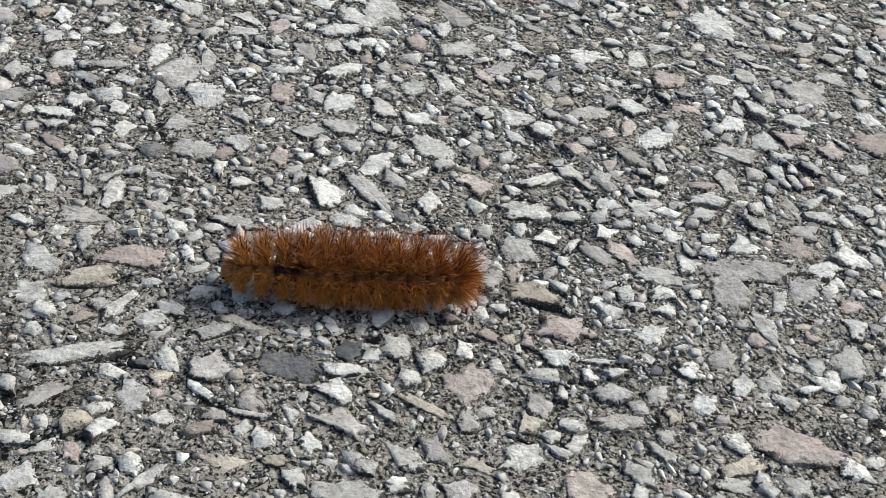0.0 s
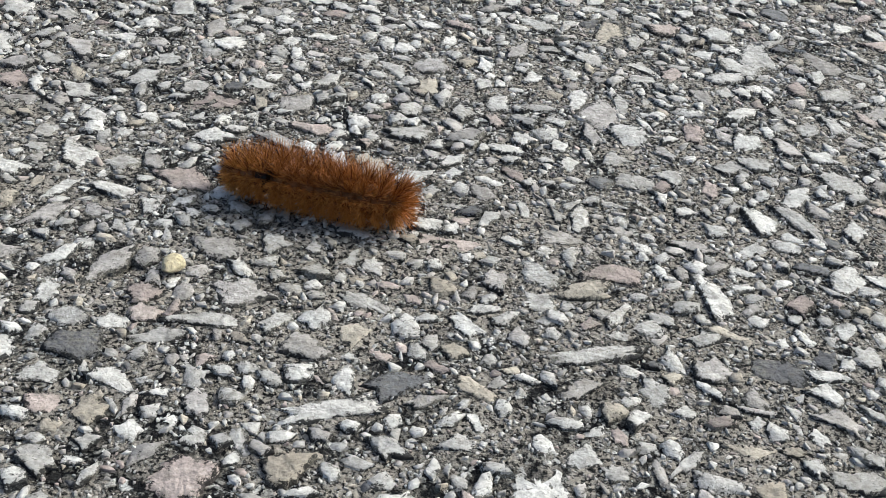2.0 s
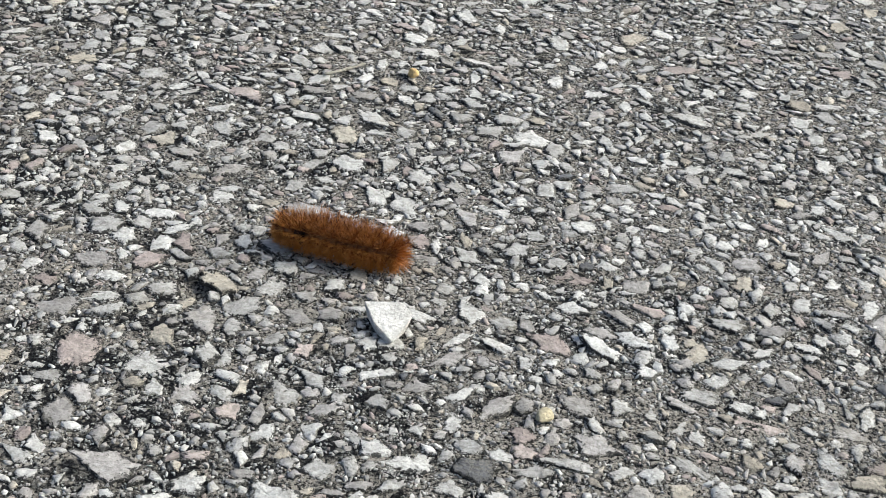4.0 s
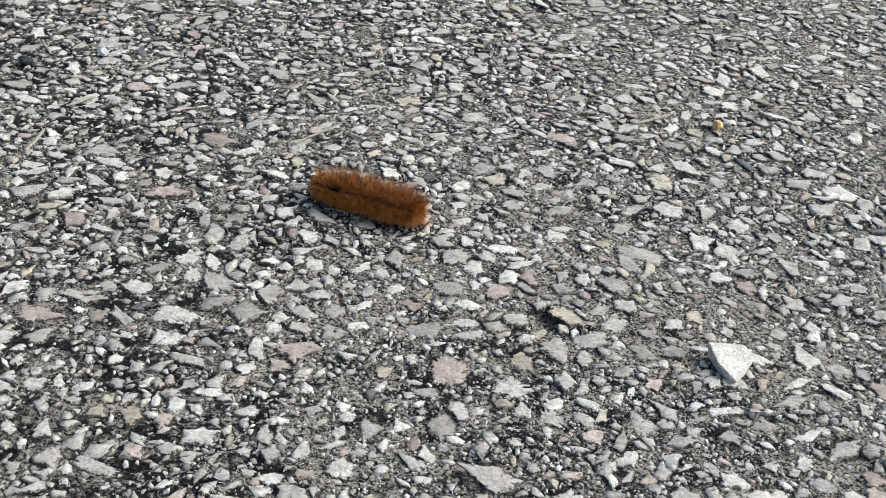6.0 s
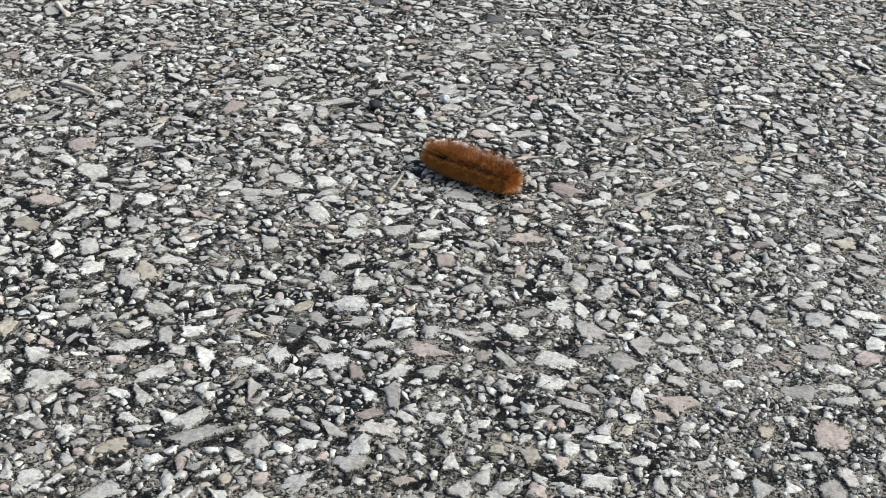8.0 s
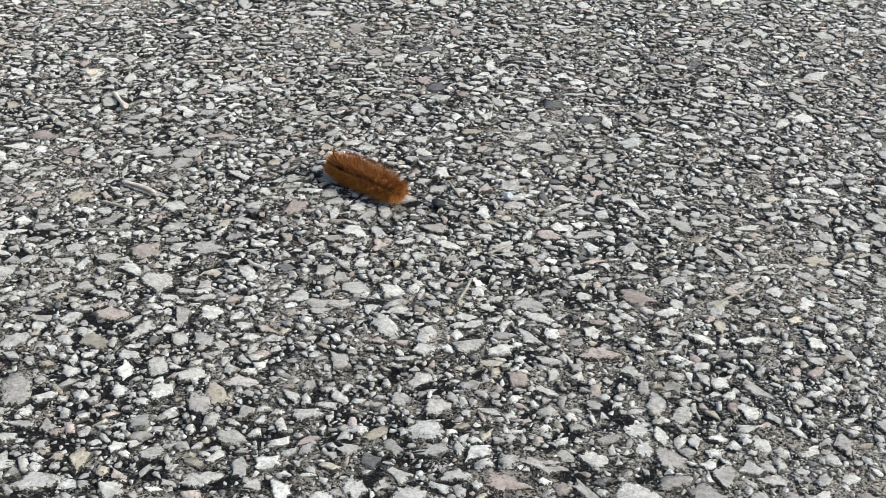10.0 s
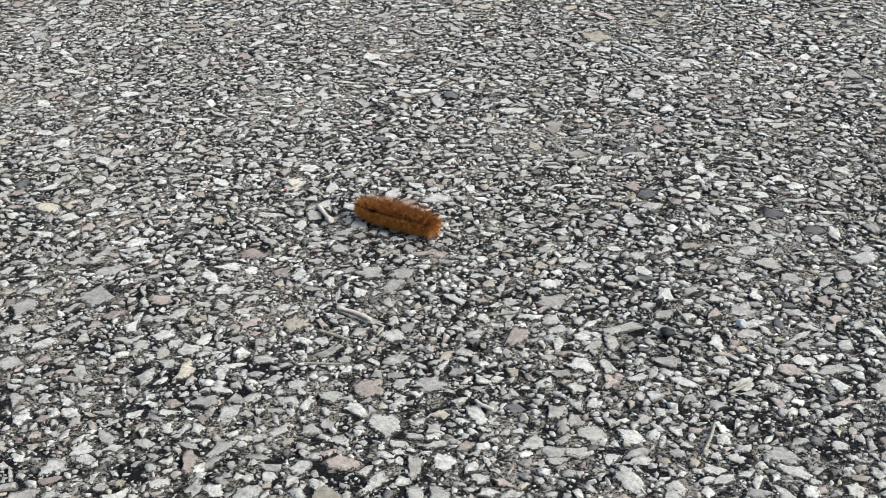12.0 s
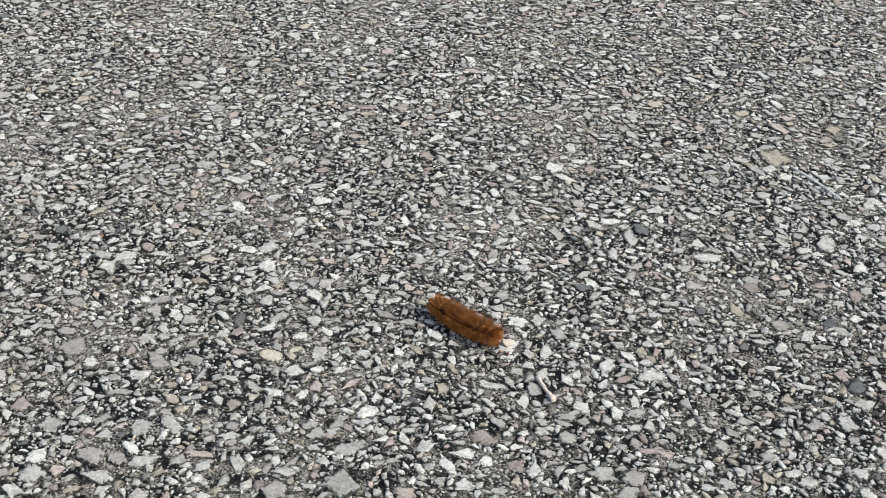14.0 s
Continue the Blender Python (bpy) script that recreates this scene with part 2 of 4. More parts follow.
def value_noise(x, y, cell, seed):
    """Smooth random field on the plane, between -1 and 1."""
    table = np.random.default_rng(seed).uniform(-1, 1, (256, 256))
    u, v = x / cell, y / cell
    i, j = np.floor(u).astype(int), np.floor(v).astype(int)
    a, b = u - i, v - j
    a, b = a * a * (3 - 2 * a), b * b * (3 - 2 * b)
    g = lambda p, q: table[p % 256, q % 256]
    return (g(i, j) * (1 - a) + g(i + 1, j) * a) * (1 - b) + (g(i, j + 1) * (1 - a) + g(i + 1, j + 1) * a) * b


def binder_height(x, y):
    """The bitumen between the stones, washed out deeper where there is less dust."""
    z = -0.50 * MM + 0.28 * MM * value_noise(x, y, 5.3 * MM, 1) + 0.22 * MM * value_noise(x, y, 2.9 * MM, 2)
    z = z + 0.35 * MM * np.minimum(value_noise(x, y, 21 * MM, 3), 0.2)
    worn = np.clip((-0.05 - x) / 0.35, 0, 1)
    z = z - 0.12 * MM * worn * worn * (3 - 2 * worn)
    for px, py, r, deep in PITS:
        z = z - deep * MM * np.exp(-((x - px * MM) ** 2 + (y - py * MM) ** 2) / (r * MM) ** 2)
    return z


# worn pits in the surface, in mm: x, y, radius, depth
PITS = [(-92.5, 17.3, 4.5, 2.6), (140.0, -1.5, 4.0, 1.8), (-21, -15, 4.0, 1.2), (-255, 20, 4.0, 1.5), (-330, 55, 5.0, 1.5), (-300, 205, 5.0, 1.5)]


# ---- ground: one sheet to the horizon, fine along the walk ----
X0, X1, Y0, Y1 = -0.97, 0.31, -0.13, 0.77


def graded(a, b, step, far=400.0):
    core = np.linspace(a, b, int(round((b - a) / step)) + 1)
    out = [step * 2.0]
    while sum(out) < far:
        out.append(out[-1] * 1.6)
    out = np.cumsum(out)
    return np.concatenate([a - out[::-1], core, b + out])


def ground_sheet():
    xs, ys = graded(X0, X1, 2.5 * MM), graded(Y0, Y1, 2.5 * MM)
    gx, gy = np.meshgrid(xs, ys, indexing="ij")
    inside = (gx > X0) & (gx < X1) & (gy > Y0) & (gy < Y1)
    gz = np.where(inside, binder_height(gx, gy), -0.6 * MM)
    nx, ny = len(xs), len(ys)
    k = (np.arange(nx - 1)[:, None] * ny + np.arange(ny - 1)[None]).ravel()
    faces = np.stack([k, k + ny, k + ny + 1, k + 1], 1)
    me = bpy.data.meshes.new("ground")
    me.vertices.add(nx * ny)
    me.vertices.foreach_set("co", np.stack([gx.ravel(), gy.ravel(), gz.ravel()], 1).ravel())
    me.loops.add(faces.size)
    me.loops.foreach_set("vertex_index", faces.ravel().astype(np.int32))
    me.polygons.add(len(faces))
    me.polygons.foreach_set("loop_start", np.arange(len(faces), dtype=np.int32) * 4)
    me.polygons.foreach_set("use_smooth", np.ones(len(faces), dtype=bool))
    me.materials.append(BINDER)
    me.update(calc_edges=True)
    ob = new("ground", me)
    return tagged(ob, "weathered grey asphalt road surface with exposed pale stones", "asphalt", kind="structure")


ground = ground_sheet()

# ---- stones set in the asphalt ----
CELL = 0.4 * MM
taken = np.zeros((int((X1 - X0) / CELL) + 2, int((Y1 - Y0) / CELL) + 2), dtype=bool)
PLAN = np.array([(0.18, -0.12), (0.30, 0.07), (0.18, 0.24), (0.09, 0.34), (-0.09, 0.43), (-0.22, 0.60), (-0.32, 0.75),
                 (-0.43, 0.75), (-0.95, 0.44), (-0.95, 0.32), (-0.61, -0.05), (-0.35, -0.12), (-0.04, -0.09)])


def in_plan(x, y):
    ok = np.zeros(x.shape, dtype=bool)
    for (ax, ay), (bx, by) in zip(PLAN, np.roll(PLAN, -1, 0)):
        ok ^= ((ay > y) != (by > y)) & (x < (bx - ax) * (y - ay) / (by - ay + 1e-12) + ax)
    return ok


def face_far_ground():
    """Gives the ground beyond the modelled stones its own surface."""
    me = ground.data
    me.materials.append(FAR_ASPHALT)
    centres = np.empty(len(me.polygons) * 3)
    me.polygons.foreach_get("center", centres)
    x, y = centres[0::3], centres[1::3]
    me.polygons.foreach_set("material_index", (~in_plan(x, y)).astype(np.int32))


face_far_ground()


def stamp(x, y, a, b, turn, gap, test=True):
    """Books the ellipse for a stone, if it is free."""
    r = a + gap
    i0, i1 = int((x - r - X0) / CELL), int((x + r - X0) / CELL) + 2
    j0, j1 = int((y - r - Y0) / CELL), int((y + r - Y0) / CELL) + 2
    if i0 < 0 or j0 < 0 or i1 >= taken.shape[0] or j1 >= taken.shape[1]:
        return False
    gx = X0 + np.arange(i0, i1)[:, None] * CELL - x
    gy = Y0 + np.arange(j0, j1)[None] * CELL - y
    c, s = math.cos(turn), math.sin(turn)
    e = ((gx * c + gy * s) / (a + gap)) ** 2 + ((gy * c - gx * s) / (b + gap)) ** 2 < 1
    view = taken[i0:i1, j0:j1]
    if test and (view & e).any():
        return False
    view |= e
    return True


def stone_shapes(n, m, k, rough, seed):
    """Outlines of n broken stones round the unit circle: m corners, k points to an edge, here and there a bite knocked out."""
    g = np.random.default_rng(seed)
    ang = (np.arange(m)[None] + g.uniform(-0.38, 0.38, (n, m))) * 2 * math.pi / m
    rad = g.uniform(0.94, 1.34, (n, m)) if k > 1 else g.uniform(0.66, 1.55, (n, m))
    corner = np.stack([rad * np.cos(ang), rad * np.sin(ang)], -1)
    after = np.roll(corner, -1, 1)
    bow = g.uniform(-0.20, 0.20, (n, m, 1))
    pts = []
    for q in range(k):
        f = q / k
        mid = corner + (after - corner) * f
        pts.append(mid * (1 + bow * 4 * f * (1 - f)))
    out = np.stack(pts, 2).reshape(n, m * k, 2)
    if k > 1:
        where = np.arctan2(out[..., 1], out[..., 0])
        for _ in range(2):
            off = (where - g.uniform(-math.pi, math.pi, (n, 1)) + math.pi) % (2 * math.pi) - math.pi
            out = out * (1 - g.uniform(-0.15, 0.30, (n, 1)).clip(0) * np.exp(-(off / g.uniform(0.18, 0.5, (n, 1))) ** 2))[..., None]
    return out * (1 + g.normal(0, rough, (n, m * k, 1)))


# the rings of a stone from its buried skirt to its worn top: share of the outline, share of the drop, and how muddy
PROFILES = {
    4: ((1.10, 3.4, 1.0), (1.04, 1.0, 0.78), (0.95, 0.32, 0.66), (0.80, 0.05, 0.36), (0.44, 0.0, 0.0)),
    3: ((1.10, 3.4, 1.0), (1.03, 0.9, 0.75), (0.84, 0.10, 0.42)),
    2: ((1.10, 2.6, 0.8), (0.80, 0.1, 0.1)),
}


def build_stones(stones, m, k, rings, seed):
    """Vertices (stone, point, xyz), the faces of one stone, which of them are worn smooth, and how muddy each point is. Each stone: x, y, a, b, turn, top."""
    g = np.random.default_rng(seed)
    s = np.asarray(stones)
    n, c = len(s), m * k
    o = stone_shapes(n, m, k, 0.075 if k > 1 else 0.05, seed + 1)
    cs, sn = np.cos(s[:, 4])[:, None], np.sin(s[:, 4])[:, None]
    if rings > 2:
        o = o * 1.12
    ux, uy = o[..., 0] * s[:, 2, None], o[..., 1] * s[:, 3, None]
    px, py = ux * cs - uy * sn, ux * sn + uy * cs
    slope = g.normal(0, 0.04 if n == 1 else 0.08 if rings > 2 else 0.25, (n, 2))
    size = np.sqrt(s[:, 2] * s[:, 3])[:, None]
    top = s[:, 5, None]
    drop = np.minimum(0.36 * size, 0.58 * MM) * g.uniform(0.6, 1.25, (n, 1)) if rings > 2 else 0.5 * size
    layers, mud = [], []
    for level, (scale, down, muddy) in enumerate(PROFILES[rings]):
        f = scale * (1 + g.normal(0, 0.0 if level == 0 else 0.065, (n, c)))
        x, y = px * f, py * f
        uneven = g.uniform(0.55, 1.5, (n, c)) if level else 1.0
        z = top - drop * down * uneven + g.normal(0, 0.022 if rings > 3 else 0.035, (n, c)) * size
        layers.append(np.stack([s[:, 0, None] + x, s[:, 1, None] + y, z + x * slope[:, :1] + y * slope[:, 1:]], -1))
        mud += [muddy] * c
    mid = np.stack([s[:, 0], s[:, 1], s[:, 5] + (0.07 * size * g.uniform(-0.9, 1.0, (n, 1)))[:, 0]], -1)[:, None]
    verts = np.concatenate(layers + [mid], 1)
    faces, worn = [], []
    for r in range(len(layers) - 1):
        for q in range(c):
            w = (q + 1) % c
            faces.append((r * c + q, r * c + w, (r + 1) * c + w, (r + 1) * c + q))
            worn.append(rings > 3 and r > 0)
    last = (len(layers) - 1) * c
    for q in range(c):
        faces.append((last + q, last + (q + 1) % c, len(layers) * c))
        worn.append(True)
    return verts, faces, worn, mud + [0.0]


def stone_object(name, verts, faces, worn, mud, material):
    centre = verts.mean(0)
    centre[2] = 0
    me = mesh_from(name, verts - centre, faces, [material])
    me.polygons.foreach_set("use_smooth", np.array(worn, dtype=bool))
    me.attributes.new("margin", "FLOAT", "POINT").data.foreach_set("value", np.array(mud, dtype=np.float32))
    ob = new(name, me)
    ob.location = centre
    ob.parent = ground
    return ob


noted = []


def place_stones(material, rows):
    """Stones that stand out, in mm: x, y, half length, half width, turn in degrees."""
    for x, y, a, b, turn in rows:
        stamp(x * MM, y * MM, a * MM, b * MM, radians(turn), 0.1 * MM, test=False)
        noted.append((material, (x * MM, y * MM, a * MM * 0.86, b * MM * 0.86, radians(turn), rng.uniform(-0.28, 0.16) * MM)))


for px, py, r, deep in PITS:
    stamp(px * MM, py * MM, r * 0.6 * MM, r * 0.6 * MM, 0, 0, test=False)

place_stones(PALE, [
    (129.0, -19.1, 5.4, 3.1, -5), (102.5, -11.2, 6.6, 2.0, -67), (117.6, 1.4, 4.3, 3.7, -46), (74.9, 4.0, 4.1, 3.3, -33), (177.2, -5.3, 5.3, 3.7, -6), (51.5, -44.6, 8.3, 1.6, -1),
    (108.8, -73.0, 3.4, 3.1, -18), (134.9, -10.5, 5.0, 2.5, -12), (126.9, -63.1, 3.3, 2.2, -10), (138.9, -51.9, 3.8, 2.2, 19), (91.6, -69.8, 4.1, 1.9, -57), (124.5, -78.6, 3.2, 1.7, -61),
    (83.0, -74.6, 5.1, 2.4, -12), (43.6, -66.0, 2.9, 2.8, 62), (146.2, -38.5, 3.9, 2.7, -17), (65.9, -36.9, 2.5, 2.1, 8), (70.7, -43.0, 3.2, 2.1, -7), (199.2, 46.4, 7.6, 4.9, 82),
])
place_stones(PALE, [
    (133.4, 36.2, 4.8, 3.5, 6), (112.5, -15.2, 3.6, 2.3, 85), (103.1, 9.3, 3.7, 2.7, -11), (8.6, -52.7, 9.1, 2.4, 3), (33.2, -35.3, 3.9, 3.4, -21), (14.7, -71.6, 4.5, 2.6, -1),
    (-15.6, -34.4, 4.3, 1.7, 3), (-8.0, -31.0, 5.3, 1.5, -7), (17.1, -28.5, 4.7, 2.1, -33), (34.2, 22.7, 5.2, 3.4, -8), (-4.1, 23.9, 4.7, 2.6, -3), (18.7, 13.3, 3.3, 2.4, -81),
    (4.5, -11.7, 3.0, 3.0, -28), (25.2, -61.8, 3.5, 2.1, 21), (3.8, -71.8, 2.5, 2.2, -7), (-68.2, -17.3, 4.3, 3.7, 8), (-48.7, -17.3, 3.3, 3.3, -84), (-40.1, -34.7, 5.6, 3.5, -3),
])
place_stones(PALE, [
    (-82.5, -46.0, 3.8, 3.6, 89), (-95.7, -26.9, 2.5, 2.3, 24), (-88.6, -51.7, 4.5, 1.7, 13), (-53.1, -27.9, 4.0, 1.4, -49), (-58.2, -39.3, 3.8, 3.3, 16), (-79.6, -58.7, 3.5, 1.5, -23),
    (79.6, 110.3, 4.6, 4.3, -87), (-39.6, -51.9, 3.6, 2.0, -1), (-59.4, -55.0, 4.1, 2.2, -36), (-161.8, -45.2, 4.0, 3.4, 19), (-126.3, -34.0, 4.4, 3.3, -77), (-113.0, 35.1, 4.0, 3.4, -69),
    (-9.5, 107.9, 6.0, 5.6, 16), (-181.8, -4.2, 5.5, 4.6, 20), (-134.5, 108.0, 4.0, 3.8, 22), (-124.9, 124.9, 6.0, 3.7, 17), (-150.4, 100.9, 4.7, 4.3, -73), (-99.7, 15.4, 3.1, 2.9, -37),
])
place_stones(PALE, [
    (-293.1, -57.2, 8.5, 4.4, 34), (-250.3, -63.6, 7.9, 4.0, 33), (-230.0, 42.2, 4.1, 3.1, 24), (-282.2, -38.7, 5.5, 3.3, 23), (-318.9, -53.9, 6.1, 3.7, 25), (-232.4, -25.8, 3.9, 3.5, 48),
    (-180.3, -14.2, 3.8, 3.5, -86), (-193.0, -8.6, 4.6, 2.8, -67), (-245.7, -28.3, 4.3, 2.8, -58), (-315.5, 28.4, 4.2, 3.8, 24), (-320.2, -14.4, 4.0, 2.6, -67), (-314.1, -66.4, 4.1, 1.9, -61),
    (-338.5, 38.6, 5.6, 5.2, -70), (-224.1, 51.5, 5.1, 2.8, -23), (-448.1, 171.8, 5.1, 4.4, -81), (-237.0, 212.1, 6.7, 3.4, -70), (-161.3, 299.6, 7.3, 5.4, 47), (-372.9, 89.4, 8.6, 2.0, -8),
])
place_stones(PALE, [
    (-466.8, 67.1, 8.0, 7.6, 25), (-420.8, 31.0, 5.1, 3.6, -67), (-335.1, 62.6, 5.3, 4.3, 31), (-347.8, 324.6, 7.5, 5.4, -69), (-290.7, 116.1, 7.5, 5.3, 23), (-417.2, 49.8, 4.1, 3.8, 30),
    (-566.7, 16.2, 5.0, 4.7, 30), (-546.4, 26.0, 7.1, 4.1, 30), (-579.6, 39.4, 5.2, 4.6, 33), (-515.1, 127.0, 6.1, 4.1, -60), (-517.1, 112.8, 5.1, 4.0, -60), (-550.4, 54.9, 5.3, 4.6, -28),
    (-393.5, 283.4, 8.9, 3.9, 31), (-740.0, 230.9, 5.4, 5.3, -58), (-466.4, 205.3, 4.0, 3.8, -60), (-657.9, 419.4, 8.0, 5.4, -57), (61.4, -58.3, 2.0, 1.7, -16), (47.2, -69.6, 2.3, 1.8, -4),
])
place_stones(PALE, [
    (58.1, -68.6, 4.1, 1.1, 30), (76.8, -71.2, 2.1, 2.1, -29), (80.6, -66.0, 2.3, 1.3, 81), (71.8, -61.9, 2.1, 1.4, -1), (106.9, -51.1, 2.1, 1.8, 88), (121.1, -54.6, 2.4, 2.2, -12),
    (127.2, -56.3, 2.7, 0.6, -9), (129.3, -59.2, 2.3, 1.3, -8), (117.7, -71.7, 2.2, 1.4, 32), (129.3, -74.9, 2.6, 1.3, -55), (143.1, -46.7, 2.2, 1.7, -7), (91.7, -61.9, 3.0, 0.7, -53),
    (161.3, 32.6, 4.6, 3.5, -1), (172.6, 30.0, 3.8, 2.8, 64), (164.2, 12.1, 3.4, 2.9, 6), (188.2, 22.0, 3.4, 3.2, 78), (187.2, 11.0, 3.3, 1.8, 70), (198.6, 5.1, 4.7, 2.4, -9),
])
place_stones(PALE, [
    (216.2, 21.6, 4.2, 3.3, -18), (216.0, 4.7, 3.6, 3.6, 69), (144.6, -18.4, 2.6, 1.6, 4), (165.1, -18.8, 4.3, 2.4, -5), (162.5, -22.9, 3.1, 2.3, -5), (195.1, -24.9, 2.4, 1.9, -5),
    (203.2, -12.2, 2.9, 2.6, 5), (46.6, 31.4, 3.0, 2.7, 88), (56.7, 20.5, 2.7, 2.6, -3), (52.9, 16.7, 3.9, 1.6, -20), (73.5, 11.9, 3.8, 2.8, 4), (83.1, 5.1, 2.6, 2.5, 6),
    (50.5, -4.6, 3.1, 1.1, 86), (56.3, -6.6, 2.8, 1.9, -71), (81.3, -6.6, 2.2, 1.7, 6), (85.0, -12.9, 2.6, 2.2, -5), (45.5, -13.9, 2.1, 1.6, -5), (-32.3, -41.0, 3.3, 2.3, -7),
])
place_stones(PALE, [
    (-19.8, -53.9, 2.1, 2.1, 7), (-25.4, -55.8, 2.2, 1.6, -2), (-41.3, -62.4, 3.7, 2.4, -6), (-0.8, -6.2, 2.5, 1.7, 46), (-39.6, -25.5, 2.5, 2.1, 8), (-32.0, -22.1, 2.3, 2.1, -90),
    (-48.0, -47.1, 3.1, 1.0, 64), (10.8, -13.0, 2.4, 1.5, -89), (31.8, -8.0, 2.7, 2.0, -9), (20.1, -19.2, 2.9, 2.0, 78), (58.7, -35.4, 4.3, 1.3, 44), (36.3, -31.9, 3.1, 1.3, 7),
    (-188.2, -24.5, 2.4, 2.2, 16), (-237.9, -19.7, 3.4, 3.1, -73), (-224.4, -14.3, 4.6, 2.2, 33), (-202.2, -37.5, 2.7, 2.6, -69), (-193.8, -50.6, 4.0, 2.6, -85), (-200.7, -52.6, 3.1, 1.6, -56),
])
place_stones(PALE, [
    (-148.0, -41.5, 3.5, 2.3, -62), (-145.8, -47.3, 3.0, 2.4, -74), (-179.8, -58.8, 6.2, 1.8, -10), (-153.5, -34.9, 3.0, 2.5, 26), (-214.2, -69.1, 3.0, 1.8, 64), (-73.0, 28.8, 3.2, 3.1, -73),
    (-133.0, -36.7, 2.7, 1.9, -74), (-140.3, -31.1, 2.3, 2.2, 3), (-129.8, -48.0, 3.4, 3.2, -66), (-149.4, 12.4, 4.1, 1.8, 17), (-495.8, 36.8, 7.4, 4.7, -47), (-466.1, 20.7, 5.0, 4.0, 28),
    (-390.5, 54.6, 5.1, 2.5, 23), (-436.2, 103.0, 4.2, 3.6, 23), (-475.1, 84.3, 7.7, 3.0, 37), (-452.4, 190.6, 4.9, 4.4, 23), (-382.4, 104.2, 4.6, 3.1, -51), (-385.6, 117.8, 5.2, 4.4, 33),
])
place_stones(PALE, [
    (-309.9, 194.1, 5.0, 4.5, -59), (-305.6, 210.2, 5.8, 4.7, 45), (-316.5, 152.3, 3.7, 3.7, 52), (-245.1, 171.9, 4.7, 3.6, -61), (-332.6, 83.6, 3.8, 3.1, 34), (-293.7, 224.7, 3.5, 3.2, 63),
    (-288.3, 93.6, 4.5, 2.9, -53),
])
place_stones(GREY, [
    (85.0, -63.3, 4.4, 3.0, -12), (163.9, -38.8, 9.0, 2.8, -12), (156.4, -43.6, 4.8, 4.6, -20), (47.9, -52.1, 5.0, 2.9, -5), (55.1, -13.6, 4.6, 2.3, -14), (148.1, -58.2, 3.9, 2.5, 75),
    (125.1, -68.8, 4.4, 1.7, -5), (78.5, -17.5, 4.8, 1.6, -21), (6.0, -38.8, 4.5, 3.2, -27), (-1.7, -25.0, 5.5, 3.5, -9), (-22.6, -14.6, 5.5, 2.2, 52), (-5.1, -12.2, 5.1, 2.7, -23),
    (7.7, 21.4, 4.2, 3.6, -3), (-10.1, -49.5, 2.7, 2.4, 77), (18.6, -9.0, 4.9, 1.5, -35), (40.3, -39.5, 2.8, 2.2, 76), (-89.1, 6.0, 5.7, 3.4, -83), (-88.0, -20.7, 3.9, 3.4, -1),
])
place_stones(GREY, [
    (-68.0, 10.3, 4.6, 3.8, -9), (-76.0, 38.2, 5.1, 3.7, 8), (-69.9, 55.6, 7.7, 3.1, -17), (-99.8, -43.2, 8.2, 4.8, -3), (-111.6, -28.8, 4.7, 3.1, -77), (-158.3, 49.9, 5.7, 2.7, -37),
    (-164.7, 1.2, 5.4, 4.0, 8), (-345.1, -24.3, 7.9, 4.4, -57), (-486.0, 51.1, 6.1, 5.0, -68), (-422.4, 78.5, 5.4, 2.9, -49), (-604.4, 80.7, 7.0, 6.0, -69), (-546.1, 37.3, 4.3, 3.6, -48),
    (73.3, -59.5, 3.3, 0.6, -22), (114.7, -64.1, 2.7, 2.2, -20), (98.2, -77.1, 3.1, 2.4, -5), (155.6, -3.7, 4.5, 2.0, -61), (154.7, 11.0, 5.0, 2.8, 9), (-50.5, -42.4, 2.9, 1.4, 12),
])
place_stones(GREY, [
    (-39.4, -10.9, 3.9, 2.9, 26), (-55.5, -45.3, 2.4, 0.9, 3), (40.4, -24.5, 3.2, 2.3, 90), (22.3, -52.5, 3.5, 1.6, 4), (-204.7, -2.4, 6.9, 3.6, 12), (-242.9, -10.0, 4.2, 2.8, -60),
    (-236.8, -60.4, 4.0, 3.3, -57), (-154.8, -51.3, 3.7, 2.8, 55), (-238.1, 10.1, 4.3, 3.5, 8), (-55.5, -0.5, 3.1, 1.8, 68), (-118.4, 24.7, 5.4, 2.9, 17), (-479.0, 37.2, 4.8, 4.3, 23),
    (-460.3, 121.8, 5.0, 3.3, -67), (-318.1, 124.3, 5.9, 4.5, 28), (-321.8, 186.4, 4.3, 3.2, 68), (-272.6, 103.5, 5.4, 3.8, 1),
])
place_stones(PINK, [
    (105.4, -58.0, 4.7, 4.4, 73), (124.6, -48.5, 5.9, 2.8, -26), (150.8, -76.4, 8.3, 5.4, -14), (60.9, -24.5, 5.2, 3.1, -6), (115.2, -79.8, 4.6, 3.7, 0), (123.0, -11.1, 4.2, 3.8, -5),
    (175.3, -34.7, 3.3, 3.3, -34), (93.2, 20.4, 3.8, 3.3, -84), (52.9, -37.2, 2.3, 1.8, 83), (-13.0, -63.6, 6.0, 4.2, 13), (15.3, 25.5, 3.7, 2.5, -24), (91.4, -34.7, 3.6, 2.7, 77),
    (-17.0, -24.0, 3.1, 2.6, -18), (-2.8, 36.2, 5.7, 3.5, 4), (24.9, -28.1, 2.3, 1.4, -57), (-113.1, -9.7, 5.8, 5.2, -77), (-148.2, -10.1, 6.1, 3.0, 16), (-127.1, 14.5, 3.2, 3.0, 10),
])
